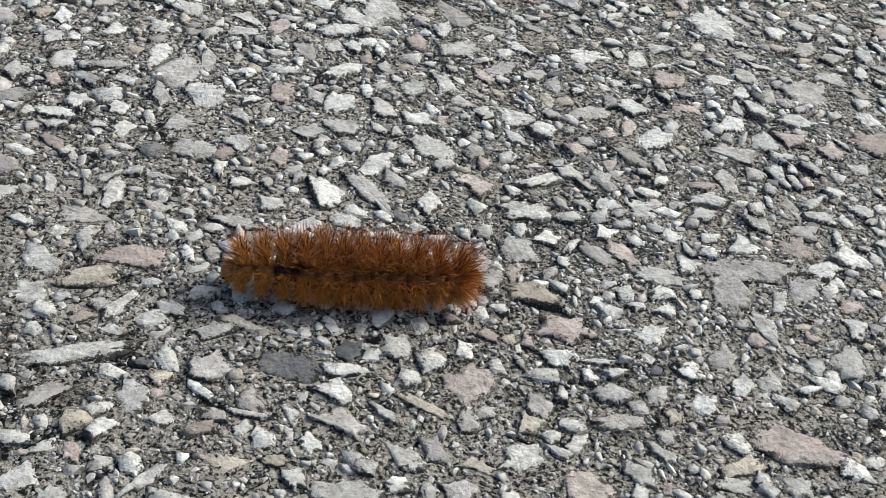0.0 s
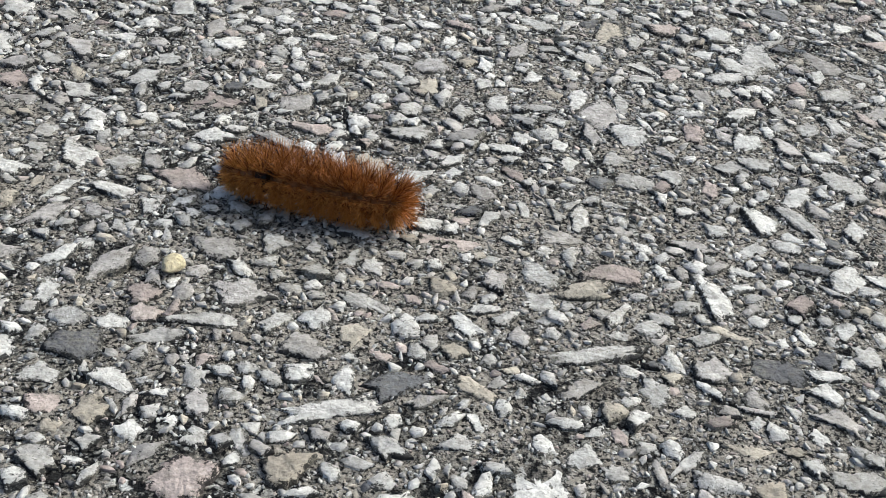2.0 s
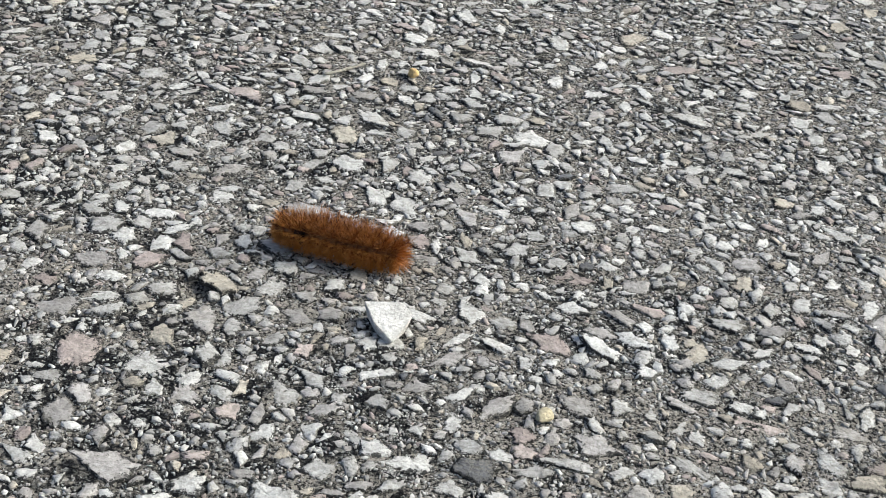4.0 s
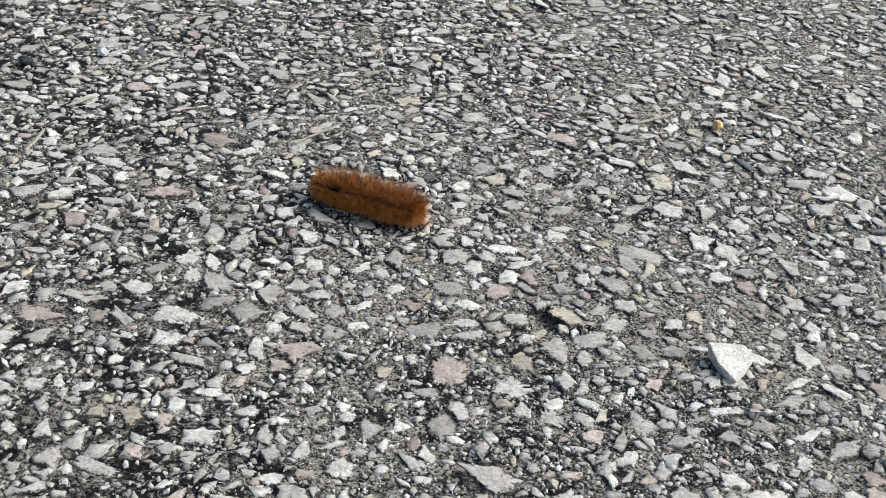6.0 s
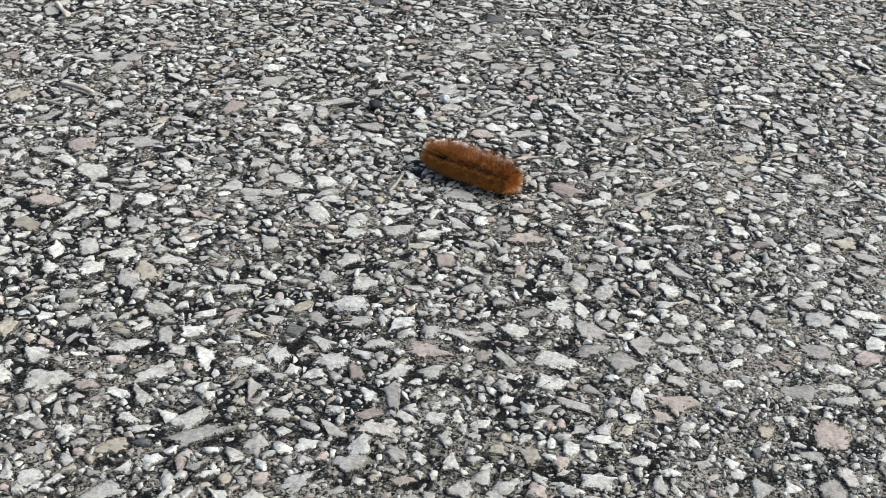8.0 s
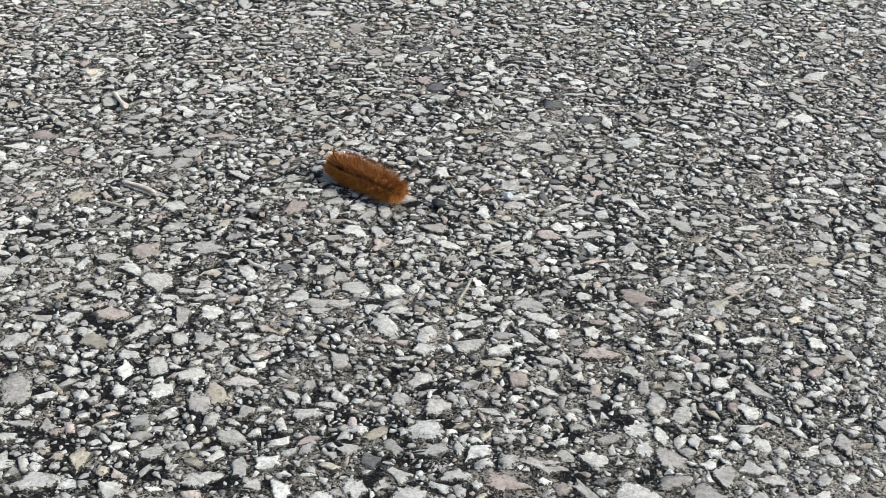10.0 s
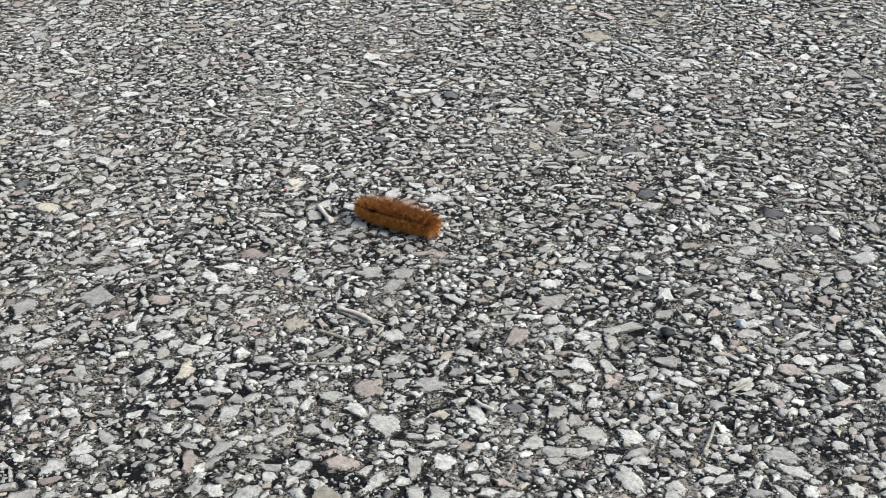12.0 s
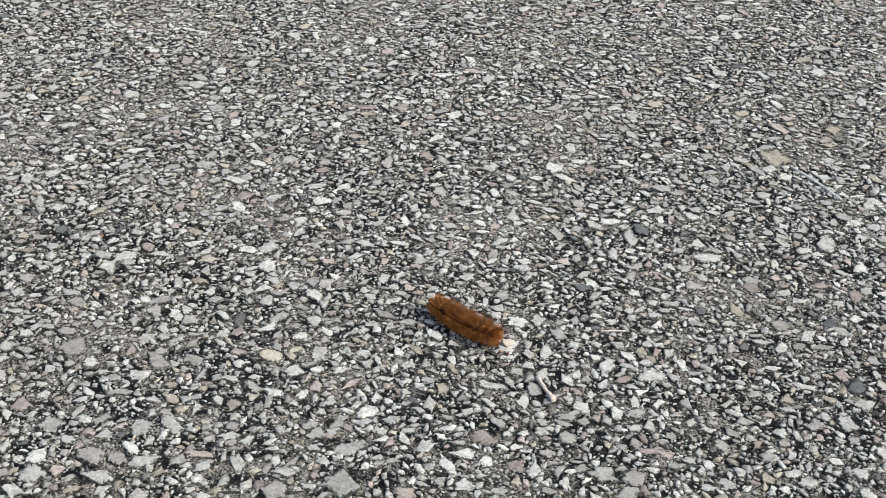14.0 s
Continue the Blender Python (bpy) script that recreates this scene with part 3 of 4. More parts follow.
place_stones(PINK, [
    (-203.4, 50.9, 6.3, 3.4, 23), (-198.6, 85.6, 6.7, 5.0, 9), (-211.7, -12.6, 7.6, 4.6, -5), (-352.7, 53.5, 5.4, 5.0, 25), (-362.1, -17.8, 6.8, 4.3, 15), (-433.0, 114.7, 6.0, 4.3, 16),
    (-444.8, 73.4, 4.3, 4.0, 9), (-371.8, 140.2, 7.0, 4.0, 23), (-319.0, 223.4, 4.9, 3.5, -86), (66.5, -61.1, 2.1, 1.8, 13), (49.7, -62.5, 2.2, 1.4, 72), (111.7, -48.5, 2.1, 1.8, 1),
    (200.1, -5.4, 3.3, 2.8, -88), (52.6, 27.8, 2.8, 2.0, -78), (51.6, 7.9, 3.2, 2.1, -82), (89.3, 0.8, 3.0, 2.0, 86), (-31.3, -47.5, 2.7, 2.2, 5), (-44.8, -57.6, 4.0, 1.6, -18),
])
place_stones(PINK, [
    (-225.6, -27.8, 3.2, 2.0, -57), (-216.4, -41.3, 3.7, 2.0, 42), (-201.6, -60.8, 3.7, 2.0, 9), (-230.8, -71.0, 2.5, 2.4, 49), (-232.1, 160.0, 4.2, 2.6, -48),
])
place_stones(TAN, [
    (68.8, -67.5, 4.0, 1.9, -19), (98.5, -62.1, 5.2, 0.9, -44), (112.2, -66.6, 2.6, 2.2, 51), (102.1, -73.2, 2.5, 1.6, -15), (1.4, -63.0, 3.9, 3.0, 13), (14.7, -36.3, 3.3, 3.0, -11),
    (30.9, -50.4, 4.0, 1.7, -39), (-55.3, 27.8, 3.3, 2.5, -82), (-128.1, -13.9, 2.8, 2.6, -88), (-313.8, -42.3, 4.7, 2.7, -54), (-392.8, 77.2, 5.5, 4.3, -63), (-391.7, 400.2, 9.4, 8.6, -59),
    (-372.0, 451.6, 7.7, 5.9, -58), (75.2, -68.2, 2.0, 1.1, -9), (62.6, -50.6, 2.0, 1.3, 8), (133.8, -68.9, 2.0, 1.7, 72), (-25.4, -49.8, 2.7, 2.4, 74), (29.5, -41.6, 2.2, 2.1, 18),
])
place_stones(TAN, [
    (-178.2, -42.5, 3.5, 2.9, -74),
])
place_stones(DARK, [
    (79.6, -50.6, 4.8, 3.5, -8),
])

grown = {}
TRIES = 60


def grow(kind, low, high, cover, gap, area=0.45):
    """Scatters stones of a class of sizes into the free places."""
    want, got, tries, out = cover * area, 0.0, 0, []
    limit = int(want / (math.pi * (0.25 * (low + high)) ** 2) * TRIES) + 2000
    px, py = rng.uniform(X0, X1, limit), rng.uniform(Y0, Y1, limit)
    ok = in_plan(px, py)
    px, py = px[ok], py[ok]
    size = (low + (high - low) * rng.uniform(0, 1, len(px)) ** 1.7) / 2
    flat = rng.uniform(0.42, 0.95, len(px))
    turn = rng.uniform(0, math.pi, len(px))
    for x, y, r, f, w in zip(px, py, size, flat, turn):
        if taken[int((x - X0) / CELL), int((y - Y0) / CELL)]:
            continue
        a, b = r / math.sqrt(f), r * math.sqrt(f)
        if stamp(x, y, a, b, w, gap):
            out.append((x, y, a, b, w, 0.0))
            got += math.pi * a * b
            if got > want:
                break
    out = np.array(out)
    if low > 2 * MM:
        out[:, 5] = rng.uniform(-0.42, 0.34, len(out)) * MM
    else:
        out[:, 5] = binder_height(out[:, 0], out[:, 1]) + rng.uniform(0.1, 0.5, len(out)) * np.sqrt(out[:, 2] * out[:, 3])
    grown[kind] = out


grow("boulder", 7.5 * MM, 10 * MM, 0.03, 0.05 * MM)
grow("cobble", 4.3 * MM, 7.5 * MM, 0.25, 0.0)
grow("chip", 2.4 * MM, 4.3 * MM, 0.28, 0.0)
grow("crumb", 1.3 * MM, 2.4 * MM, 0.15, 0.0)
grow("grit", 0.6 * MM, 1.3 * MM, 0.04, 0.0)


def sand():
    """The finest loose grit, where the surface is seen from nearest."""
    n = 45000
    x, y = rng.uniform(-0.16, 0.22, n), rng.uniform(-0.10, 0.10, n)
    free = ~taken[((x - X0) / CELL).astype(int), ((y - Y0) / CELL).astype(int)]
    x, y = x[free], y[free]
    r = rng.uniform(0.12, 0.42, len(x)) * MM
    return np.stack([x, y, r * 1.2, r * 0.85, rng.uniform(0, 3.1, len(x)), binder_height(x, y) + r * rng.uniform(0.3, 1.1, len(x))], 1)


grown["sand"] = sand()
SHARES = np.cumsum([0.70, 0.155, 0.07, 0.06, 0.015])


def lay_stones():
    """The stones nearest the start of the crawl are pieces of their own; the rest is one mass."""
    singles = 0
    for k, (material, stone) in enumerate(noted):
        verts, faces, worn, mud = build_stones([stone], 7 if stone[2] > 2.2 * stone[3] else (5, 4, 6)[k % 3], 4 if stone[2] > 2.2 * stone[3] else 5, 4, 500 + k)
        stone_object("stone", verts[0], faces, worn, mud, material)
    verts_all, faces_all, mats_all, worn_all, mud_all, base = [], [], [], [], [], 0
    for kind, corners, k, rings in (("boulder", (4, 5, 6), 4, 4), ("cobble", (4, 5, 6), 3, 4), ("chip", (5, 6, 7), 1, 3), ("crumb", (5, 6), 1, 2), ("grit", (4, 5), 1, 2), ("sand", (4,), 1, 2)):
        for which, m in enumerate(corners):
            stones = np.array(grown[kind][which::len(corners)])
            verts, faces, worn, mud = build_stones(stones, m, k, rings, 100 + len(kind) * 7 + m)
            mats = np.searchsorted(SHARES, rng.uniform(0, 0.9999, len(stones)))
            near = np.zeros(len(stones), dtype=bool)
            if kind in ("boulder", "cobble"):
                near = np.hypot((stones[:, 0] - 0.07) * 0.7, stones[:, 1] + 0.03) < 0.062
            for i in np.nonzero(near)[0]:
                if singles + len(noted) < 300:
                    stone_object("stone", verts[i], faces, worn, mud, STONES[mats[i]])
                    singles += 1
                else:
                    near[i] = False
            rest = np.nonzero(~near)[0]
            f = np.array([q if len(q) == 4 else (*q, -1) for q in faces])
            block = verts[rest].reshape(-1, 3)
            offs = base + np.arange(len(rest))[:, None, None] * verts.shape[1]
            verts_all.append(block)
            faces_all.append(np.where(f[None] < 0, -1, f[None] + offs).reshape(-1, 4))
            by_face = np.repeat(mats[rest][:, None], len(faces), 1)
            mats_all.append(by_face.ravel())
            worn_all.append(np.tile(worn, len(rest)))
            mud_all.append(np.tile(mud, len(rest)))
            base += len(block)
    v, f, mt, worn, mud = (np.concatenate(q) for q in (verts_all, faces_all, mats_all, worn_all, mud_all))
    me = bpy.data.meshes.new("aggregate")
    me.vertices.add(len(v))
    me.vertices.foreach_set("co", v.ravel())
    count = np.where(f[:, 3] < 0, 3, 4).astype(np.int32)
    loops = f[f >= 0].astype(np.int32)
    me.loops.add(len(loops))
    me.loops.foreach_set("vertex_index", loops)
    me.polygons.add(len(f))
    me.polygons.foreach_set("loop_start", np.concatenate([[0], np.cumsum(count)[:-1]]).astype(np.int32))
    me.polygons.foreach_set("use_smooth", worn.astype(bool))
    for material in STONES:
        me.materials.append(material)
    me.polygons.foreach_set("material_index", mt.astype(np.int32))
    me.update(calc_edges=True)
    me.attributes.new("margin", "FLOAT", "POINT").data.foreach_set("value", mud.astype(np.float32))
    ob = new("aggregate", me)
    ob.parent = ground
    tagged(ob, "angular pale grey and pinkish stone chips set in bitumen", kind="stuff")


lay_stones()


# ---- loose things on the road ----
def rock(name, material, size, seed, label, at, turn, corners=14, pebble=False):
    """A loose stone: an angular broken block, or a rounded pebble."""
    g = np.random.default_rng(seed)
    bm = bmesh.new()
    if pebble:
        bmesh.ops.create_icosphere(bm, subdivisions=4, radius=1.0)
        for v in bm.verts:
            v.co *= 1 + 0.15 * noise.noise(v.co * 1.3 + Vector((seed, 0, 0)))
        for _ in range(9):
            n = Vector(g.normal(0, 1, 3)).normalized()
            for v in bm.verts:
                v.co -= n * max(0.0, v.co.dot(n) - 0.72) * 0.8
    else:
        for _ in range(corners):
            p = Vector(g.normal(0, 1, 3)).normalized()
            bm.verts.new(p * g.uniform(0.85, 1.1))
        bmesh.ops.convex_hull(bm, input=bm.verts)
        loose = [v for v in bm.verts if not v.link_faces]
        bmesh.ops.delete(bm, geom=loose, context="VERTS")
        bmesh.ops.bevel(bm, geom=bm.edges[:], offset=0.05, segments=2, affect="EDGES")
    low = min(v.co.z for v in bm.verts)
    for v in bm.verts:
        v.co = Vector((v.co.x * size[0] / 2, v.co.y * size[1] / 2, (v.co.z - low) * size[2] / 2))
    me = bpy.data.meshes.new(name)
    bm.to_mesh(me)
    bm.free()
    me.materials.append(material)
    if pebble:
        me.polygons.foreach_set("use_smooth", np.ones(len(me.polygons), dtype=bool))
    ob = new(name, me)
    ob.matrix_basis = pose(*at, 0, 0, turn)
    return tagged(ob, label, "stone", "pebbles on the asphalt" if pebble and name == "pebble" else "")


def hull_stone(name, material, corners, label, at, turn, blunt=0.22):
    """A broken chip with flat faces and blunted edges, from its corners in mm."""
    bm = bmesh.new()
    for c in corners:
        bm.verts.new(Vector(c) * MM)
    bmesh.ops.convex_hull(bm, input=bm.verts)
    bmesh.ops.bevel(bm, geom=bm.edges[:], offset=blunt * MM, segments=2 if blunt < 0.3 else 4, affect="EDGES")
    me = bpy.data.meshes.new(name)
    bm.to_mesh(me)
    bm.free()
    me.materials.append(material)
    ob = new(name, me)
    ob.matrix_basis = pose(at[0] * MM, at[1] * MM, at[2] * MM, 0, 0, turn)
    return tagged(ob, label, "stone")


def stick(name, material, a, b, thick, label, category, wobble=0.5, flare=0.0, seed=1, lift=0.35):
    """A dry stalk lying on the road, slightly crooked, with blunt ends. Places in mm."""
    g = np.random.default_rng(seed)
    bm = bmesh.new()
    a, b = Vector((*a, 0)), Vector((*b, 0))
    along = (b - a).normalized()
    side = Vector((-along.y, along.x, 0))
    rows = []
    for k in range(13):
        f = k / 12
        r = thick / 2 * (0.82 + 0.25 * g.uniform()) * (1 + flare * (max(0.0, 2 * f - 1) ** 4 + 0.4 * max(0.0, 1 - 2 * f) ** 4))
        if k in (0, 12):
            r *= 0.45
        c = a.lerp(b, f) + side * wobble * math.sin(3.3 * f + seed) + Vector((0, 0, lift + thick * 0.3))
        rows.append([bm.verts.new((c + side * r * math.cos(t) + Vector((0, 0, 0.8 * r * math.sin(t)))) * MM)
                     for t in [2 * math.pi * q / 8 for q in range(8)]])
    for p, q in zip(rows, rows[1:]):
        for k in range(8):
            bm.faces.new((p[k], p[(k + 1) % 8], q[(k + 1) % 8], q[k])).smooth = True
    bm.faces.new(rows[0])
    bm.faces.new(rows[-1])
    bmesh.ops.recalc_face_normals(bm, faces=bm.faces)
    me = bpy.data.meshes.new(name)
    bm.to_mesh(me)
    bm.free()
    me.materials.append(material)
    return tagged(new(name, me), label, category, "straws on the asphalt" if category == "straw" else "")


hull_stone("loose_stone", WHITE, [(-5.6, 4.6, 5.3), (3.4, 5.0, 5.4), (5.8, 1.8, 4.2), (0.9, -6.0, 1.9), (-3.2, -1.4, 3.4), (-4.5, 5.5, 0), (3, 5.2, 0), (0, -4.6, 0), (4, 0, 0), (-2.6, 0, 0)],
           "angular white stone chip lying loose on the asphalt", (-47.4, 7.2, -0.5), 4)
hull_stone("stone_chip", PALE_TAN, [(-2.6, 0.8, 2.2), (2.2, 1.6, 2.4), (2.9, 0.2, 1.6), (0.6, -2.6, 0.7), (-1.8, -1.2, 1.6), (-1.6, 1.8, 0), (2.0, 1.9, 0), (0.4, -2.0, 0)],
           "small cream-coloured stone chip lying loose on the asphalt", (-449.2, 172.0, 0.0), 8)
rock("pebble", PALE_YELLOW, (4.9 * MM, 4.0 * MM, 2.9 * MM), 5, "small pale yellow translucent pebble wedged between the stones", (-12.7 * MM, -17.8 * MM, -0.7 * MM), 60, pebble=True)
rock("pebble", YELLOW, (3.8 * MM, 3.6 * MM, 3.4 * MM), 6, "round honey-yellow pebble lying on the asphalt", (-46.7 * MM, 140.6 * MM, 0.1 * MM), 0, pebble=True)
rock("pebble", YELLOW, (5 * MM, 4 * MM, 3.6 * MM), 8, "round honey-yellow pebble lying on the asphalt", (-18.6 * MM, 291.5 * MM, 0.1 * MM), 30, pebble=True)
rock("pebble", TAN, (2.8 * MM, 2.4 * MM, 1.8 * MM), 9, "tiny tan pebble between the stones", (-183.3 * MM, 28.5 * MM, -0.3 * MM), 0, pebble=True)
rock("pebble", BLUISH, (4.2 * MM, 3.6 * MM, 3.2 * MM), 10, "small rounded bluish-white pebble on the asphalt", (-254.4 * MM, 131.8 * MM, 0.0), 0, pebble=True)
rock("tar_lump", TAR, (5.5 * MM, 4.5 * MM, 3.2 * MM), 11, "small black lump of tar on the asphalt", (-275.8 * MM, 118.2 * MM, -0.4 * MM), 0, pebble=True)
rock("red_crumb", RED, (2.4 * MM, 1.8 * MM, 1.6 * MM), 12, "tiny red crumb on the asphalt", (-650.0 * MM, 152.6 * MM, 0.0), 0)
rock("red_crumb", RED, (2.0 * MM, 1.6 * MM, 1.5 * MM), 13, "tiny brick-red crumb beside a cream chip", (-449.0 * MM, 165.6 * MM, 0.0), 40)
rock("red_crumb", RED, (1.6 * MM, 1.4 * MM, 1.3 * MM), 14, "tiny brick-red crumb beside a cream chip", (-446.4 * MM, 166.6 * MM, 0.0), 10)
stick("dry_stalk", STRAW_PALE, (-429.5, 157.0), (-416.9, 147.2), 1.9, "knobbed bone-pale dry stalk lying on the asphalt", "stalk", 0.4, 1.6, 2, 0.6)
stick("straw", STRAW, (-249.4, 60.5), (-249.8, 75.0), 1.1, "short dry straw lying on the asphalt", "straw", 0.3, 0.0, 3)
stick("straw", STRAW, (-74.7, 135.0), (-61.8, 145.2), 1.2, "short dry straw lying on the asphalt", "straw", 0.6, 0.0, 4)
stick("straw", STRAW, (-177.1, 88.1), (-166.2, 102.7), 0.9, "thin dry straw lying on the asphalt", "straw", 0.5, 0.0, 5)
stick("straw", STRAW, (-250.0, 92.0), (-244.0, 100.0), 1.2, "short tan dry straw lying on the asphalt", "straw", 0.5, 0.0, 11)
stick("straw", STRAW_PALE, (-384.0, 91.0), (-369.0, 87.0), 1.7, "pale curved dry stalk sliver lying on the asphalt", "straw", 1.0, 0.0, 12)
stick("straw", STRAW, (-383.0, 75.0), (-370.0, 74.0), 1.3, "dry grey-brown straw pressed into the asphalt", "straw", 0.4, 0.0, 13)
stick("straw", STRAW, (-377.0, 56.0), (-366.0, 61.0), 0.9, "thin dry straw lying on the asphalt", "straw", 0.4, 0.0, 14)
stick("straw", STRAW, (-334.0, 106.0), (-326.0, 112.0), 1.0, "thin tan dry straw lying on the asphalt", "straw", 0.3, 0.0, 15)
stick("straw", STRAW_PALE, (-319.0, 59.0), (-312.0, 56.0), 1.3, "short pale dry stalk sliver on the asphalt", "straw", 0.6, 0.0, 16)
stick("straw", STRAW, (-278.0, 137.0), (-271.0, 126.0), 0.9, "thin dry grey straw lying on the asphalt", "straw", 0.5, 0.0, 17)
stick("straw", STRAW_PALE, (-418.0, 201.0), (-408.0, 206.0), 0.9, "thin pale dry straw lying on the asphalt", "straw", 0.4, 0.0, 18)
stick("twig", GREY_WOOD, (-383.5, 395.4), (-349.7, 371.7), 2.3, "weathered grey twig pressed into the asphalt", "twig", 0.8, 0.1, 6, -0.9)


# ---- the caterpillar ----
COUNT, STEP = 12, 2.75 * MM
AXIS = 4.1 * MM


def bristles(i, g):
    """Directions, roots and lengths of the hairs of segment i, in tufts round the body."""
    roots, ways, kinds = [], [], []
    along = (COUNT - 1) / 2 - i
    golden = max(0.0, 0.85 - 0.28 * i)
    lean = (0.8 if along < 0 else 0.6) * (along / 5.5) ** 3
    for degrees_up, count, length, kind in ((16, 44, 5.4, 0), (42, 62, 5.2, 0), (70, 56, 4.0, 1), (96, 66, 3.9, 1), (122, 62, 3.3, 1), (140, 40, 2.6, 1)):
        for side in (-1, 1):
            a = radians(degrees_up)
            out = np.array([0, side * math.sin(a), math.cos(a)])
            for _ in range(count):
                w = out + g.normal(0, 0.46, 3)
                w[0] += g.normal(0, 0.34) + lean
                tilt, across = math.atan2(side * w[1], w[2]), math.hypot(w[1], w[2])
                limit = radians((49.5 if kind == 0 else 51.0) + g.normal(0, 6))
                if (tilt > limit) == (kind == 0):
                    tilt = 2 * limit - tilt
                    w[1], w[2] = side * across * math.sin(tilt), across * math.cos(tilt)
                w /= np.linalg.norm(w)
                if w @ out < 0.15:
                    w += out * 0.5
                    w /= np.linalg.norm(w)
                r = radius_of(i)
                root = out * r * 0.93 + np.array([g.normal(0.0, 0.28) * MM, 0, 0]) + np.cross(out, [1, 0, 0]) * g.normal(0, 0.22 * MM)
                reach = length * MM * g.uniform(0.55, 1.15) * (0.72, 0.84, 0.92)[i] if i < 3 else length * MM * g.uniform(0.55, 1.15)
                tip = AXIS + root[2] + w[2] * reach
                if tip < 0.3 * MM:
                    reach *= max(0.25, (AXIS + root[2] - 0.3 * MM) / (AXIS + root[2] - tip))
                roots.append(root)
                ways.append(w * reach)
                # tail segments swap in lighter ochre hairs: light on the tail, put into colour
                kinds.append(2 if kind == 0 and g.uniform() < 0.26 else 3 if g.uniform() < golden else 1 if i > 7 and g.uniform() < 0.35 else kind)
    if i == 2:
        for side in (-1, 1):
            out = np.array([-0.25, side * math.sin(radians(47)), math.cos(radians(47))])
            for _ in range(60):
                w = out + g.normal(0, 0.28, 3)
                roots.append(out * radius_of(i) * 0.9 + np.array([g.normal(-0.9, 0.25) * MM, 0, 0]))
                ways.append(w / np.linalg.norm(w) * g.uniform(2.2, 3.4) * MM)
                kinds.append(4)
    for _ in range(160):
        a = g.uniform(radians(-150), radians(150))
        out = np.array([0, math.sin(a), math.cos(a)])
        w = out + g.normal(0, 0.3, 3)
        roots.append(out * radius_of(i) * 0.93 + np.array([g.uniform(-1.4, 1.4) * MM, 0, 0]))
        ways.append(w / np.linalg.norm(w) * g.uniform(1.0, 2.0) * (0.6 if abs(a) > radians(115) else 1.0) * MM)
        dim = abs(abs(a) - radians(50)) < radians(9)
        kinds.append(2 if (dim and g.uniform() < 0.5) or (i == 2 and abs(a) < radians(75)) else 3 if g.uniform() < golden else 1 if abs(a) > radians(50) else 0)
    if i in (0, COUNT - 1):
        ahead = 1 if i == 0 else -1
        for _ in range(150 if i == 0 else 330):
            w = np.array([ahead * abs(g.normal(0.8, 0.5)), g.normal(0, 0.75), g.normal(0.12, 0.6)])
            w /= np.linalg.norm(w)
            r = radius_of(i) * 0.8
            root = np.array([ahead * (0.6 + abs(w[0])) * MM, w[1] * r, w[2] * r])
            reach = (2.1 if i == 0 else 4.2) * MM * g.uniform(0.6, 1.1)
            if AXIS + root[2] + w[2] * reach < 0.3 * MM:
                reach *= 0.5
            roots.append(root)
            ways.append(w * reach)
            kinds.append(3 if i == 0 else 1 if g.uniform() < 0.75 else 0)
    return np.array(roots), np.array(ways), np.array(kinds)


def radius_of(i):
    return (2.4, 2.8, 3.0, 3.2, 3.3, 3.3, 3.3, 3.3, 3.3, 3.2, 2.9, 2.5)[i] * MM


def bristle_mesh(i):
    g = np.random.default_rng(40 + i)
    roots, ways, kinds = bristles(i, g)
    n = len(roots)
    along = ways / np.linalg.norm(ways, axis=1)[:, None]
    side = np.cross(along, g.normal(0, 1, (n, 3)))
    side /= np.linalg.norm(side, axis=1)[:, None]
    up = np.cross(along, side)
    bow = np.cross(along, g.normal(0, 1, (n, 3))) * np.linalg.norm(ways, axis=1)[:, None] * 0.06
    v = np.zeros((n, 7, 3))
    for q in range(3):
        t = 2 * math.pi * q / 3
        ring = side * math.cos(t) + up * math.sin(t)
        v[:, q] = roots + ring * 0.050 * MM
        v[:, 3 + q] = roots + ways * 0.55 + bow + ring * 0.040 * MM
    v[:, 6] = roots + ways
    faces = [(0, 1, 4, 3), (1, 2, 5, 4), (2, 0, 3, 5), (3, 4, 6), (4, 5, 6), (5, 3, 6)]
    all_faces = [tuple(q + 7 * k for q in f) for k in range(n) for f in faces]
    return mesh_from("bristles", v.reshape(-1, 3), all_faces, [BRISTLE, BRISTLE_LOW, BRISTLE_DARK, BRISTLE_GOLD, BRISTLE_BLACK], np.repeat(kinds, 6))


def ball(radius, sx, sy, sz, rings=10, barrel=1.0):
    bm = bmesh.new()
    bmesh.ops.create_uvsphere(bm, u_segments=16, v_segments=rings, radius=radius, matrix=Matrix.Rotation(radians(90), 4, "Y"))
    for v in bm.verts:
        u = v.co.x / radius
        v.co = Vector((math.copysign(abs(u) ** barrel, u) * radius * sx, v.co.y * sy, v.co.z * sz))
    for f in bm.faces:
        f.smooth = True
    return bm


def leg_mesh(length, radius):
    bm = bmesh.new()
    bmesh.ops.create_cone(bm, cap_ends=True, segments=8, radius1=radius * 0.55, radius2=radius, depth=length)
    for f in bm.faces:
        f.smooth = len(f.verts) == 4
    return bm


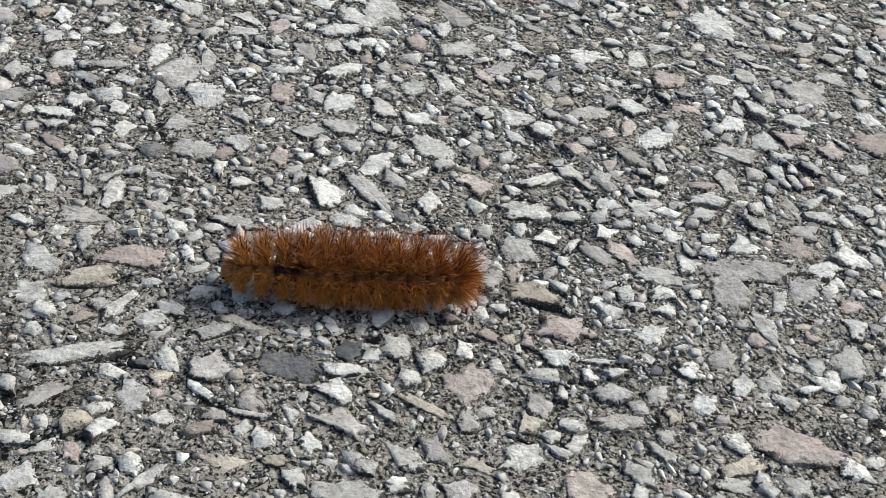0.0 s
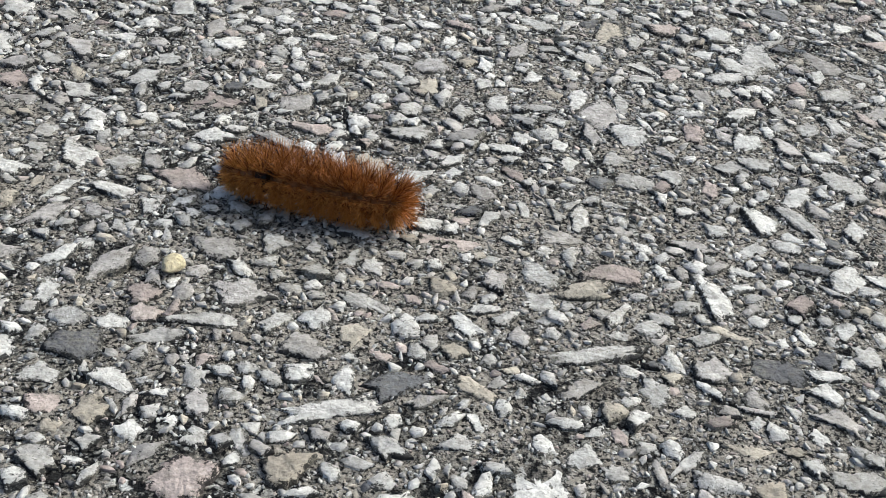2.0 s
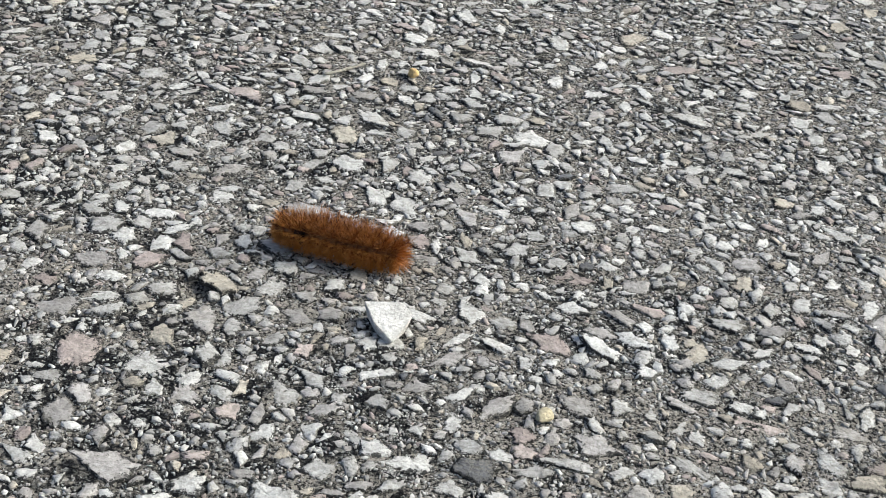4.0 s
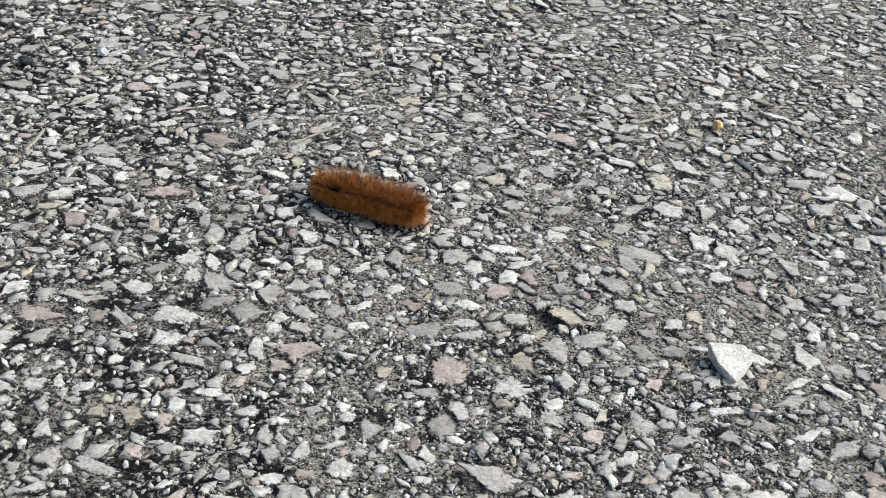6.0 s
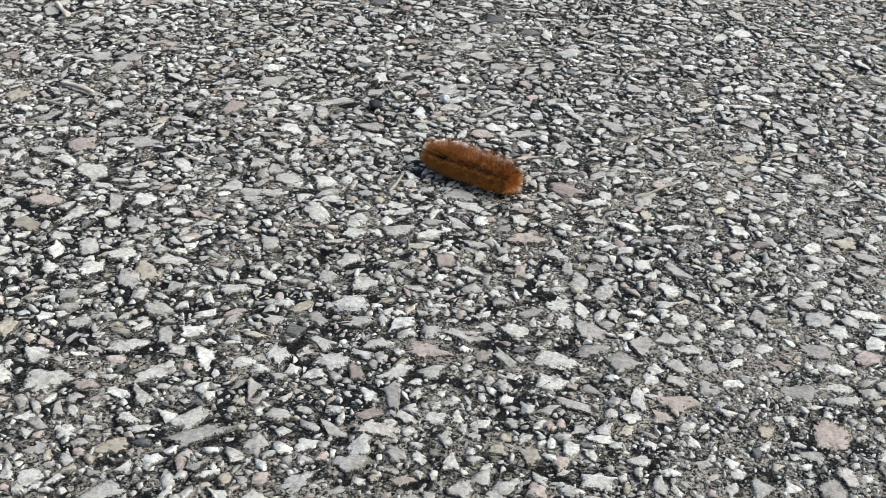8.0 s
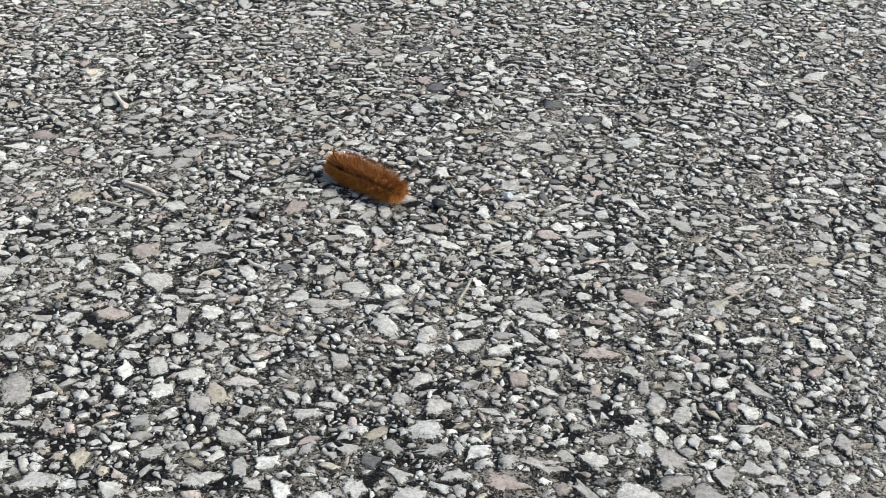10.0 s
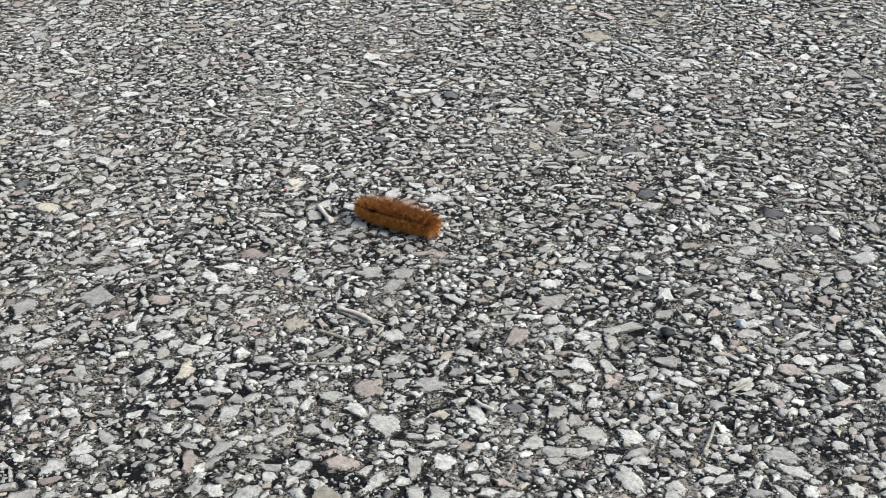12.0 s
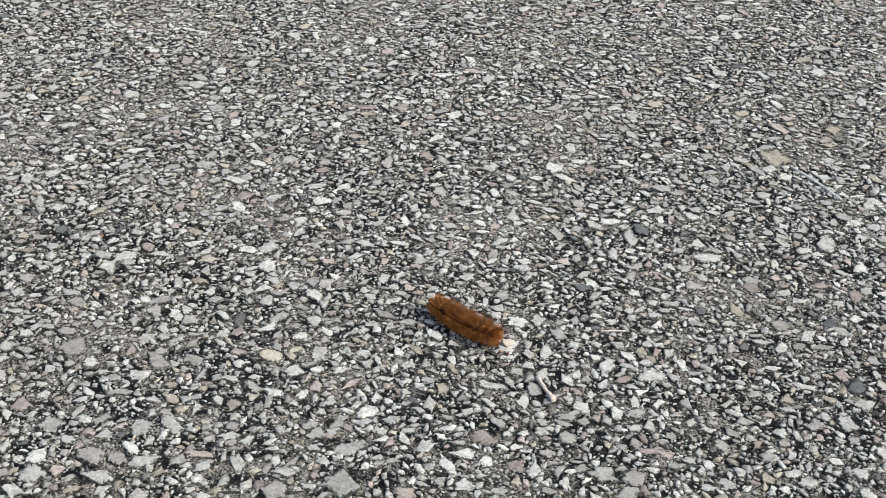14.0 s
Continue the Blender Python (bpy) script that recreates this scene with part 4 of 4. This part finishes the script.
def make_caterpillar():
    thing = tagged(new("caterpillar"), "rust-brown woolly caterpillar densely covered in bristles, crawling over asphalt", "caterpillar")
    thing.empty_display_size = 0.01
    head = part("head", ball(1.75 * MM, 0.85, 1.0, 1.05), HEAD_SKIN, thing, "ochre-brown rounded head capsule")
    for side in (-1, 1):
        eye = part("eye", ball(0.22 * MM, 1, 1, 1, 6), SKIN_BLACK, head, "tiny black eye")
        eye.location = (1.0 * MM, side * 1.25 * MM, -0.3 * MM)
    moving = [(head, (COUNT / 2 + 0.15) * STEP, 3.3 * MM, 0)]
    for i in range(COUNT):
        r = radius_of(i)
        bm = ball(r, 1.55 * MM / r, 1.0, 1.0, 14, 0.45)
        seg = part("segment", bm, SKIN_BLACK if i == 2 else HEAD_SKIN if i < 2 else SKIN, thing, "nearly black body segment" if i == 2 else "ochre front body segment" if i < 2 else "dark reddish-brown body segment")
        hair = new("bristles", bristle_mesh(i))
        hair.parent = seg
        tagged(hair, "stiff rust-coloured bristles in tufts")
        if i in (0, 1, 2, 5, 6, 7, 8, 11):
            for side in (-1, 1):
                true_leg = i < 3
                long = 2.0 * MM if true_leg else 1.9 * MM
                leg = part("leg", leg_mesh(long, 0.35 * MM if true_leg else 0.7 * MM), HEAD_SKIN, seg, "short jointed foreleg" if true_leg else "stubby fleshy proleg")
                leg.location = (0, side * 1.2 * MM, -AXIS + long / 2 + 0.25 * MM)
        moving.append((seg, ((COUNT - 1) / 2 - i) * STEP, AXIS, i + 1))
    return thing, moving


caterpillar, caterpillar_parts = make_caterpillar()


# ---- what moves ----
def bend_at(t):
    """Sideways bow of the body, in mm, at its ends."""
    return float(np.interp(t, [b[0] for b in BENDS], [b[1] for b in BENDS]))


# seconds, place of the body's middle in mm, heading in degrees
CRAWL = [
    (0, 92.5, -37.2, 168.6),
    (0.5, 68.9, -31.1, 162.7),
    (1, 50.7, -20.8, 158.2),
    (1.5, 33.5, -11.8, 153.4),
    (2, 12.5, -2.3, 155.7),
    (2.5, -6.4, 7.1, 165.4),
    (3, -24.4, 15.4, 162.8),
    (3.2, -30.6, 19.3, 165.9),
    (5.3, -119.4, 49.2, 166.5),
    (5.5, -127.4, 49.1, 168.2),
    (6, -146.8, 55.6, 166.1),
    (6.5, -168.7, 60.5, 166.9),
    (7, -190.2, 67.1, 167.8),
    (7.5, -210.1, 71.8, 166.5),
    (8, -229.6, 79.0, 164.9),
    (8.5, -246.7, 87.2, 159.4),
    (8.7, -252.9, 91.3, 153.1),
    (10.8, -336.6, 133.7, 162.1),
    (11, -343.7, 136.7, 162.5),
    (11.5, -367.0, 147.9, 162.5),
    (12, -392.7, 153.7, 172.1),
    (12.5, -412.8, 158.1, 168.9),
    (13, -435.4, 163.3, 169.5),
    (13.5, -453.3, 166.6, 172.7),
    (14, -470.7, 171.9, 166.5),
]
BENDS = [(0.0, 0.0), (13.0, 0.0), (13.5, -0.6), (14.0, -1.2)]
# how far the body is drawn out
STRETCH = [(0.0, 1.05), (0.5, 1.0), (1.5, 0.95), (8.0, 0.95), (8.7, 0.99), (10.8, 0.97), (12.0, 1.02), (13.0, 1.09), (14.0, 1.04)]


def motions():
    walk(caterpillar, [(t, pose(x * MM, y * MM, 0, 0, 0, h)) for t, x, y, h in CRAWL])
    times = [k * 0.1 for k in range(141)]
    half = COUNT / 2 * STEP
    for ob, place, z, k in caterpillar_parts:
        rows = []
        for t in times:
            wave = 2 * math.pi * (t / 0.7 + k / 9.0)
            lift = 0.30 * MM * max(0.0, math.sin(wave)) ** 2
            slide = 0.28 * MM * math.sin(wave + 1.2)
            b = bend_at(t) * MM
            x = place * float(np.interp(t, [q[0] for q in STRETCH], [q[1] for q in STRETCH]))
            y = b * (x / half) ** 2
            yaw = math.degrees(math.atan2(2 * b * x / half, half))
            rows.append((t, pose(x + slide, y, z + lift, 0, 2.5 * math.cos(wave), yaw)))
        walk(ob, rows)


motions()
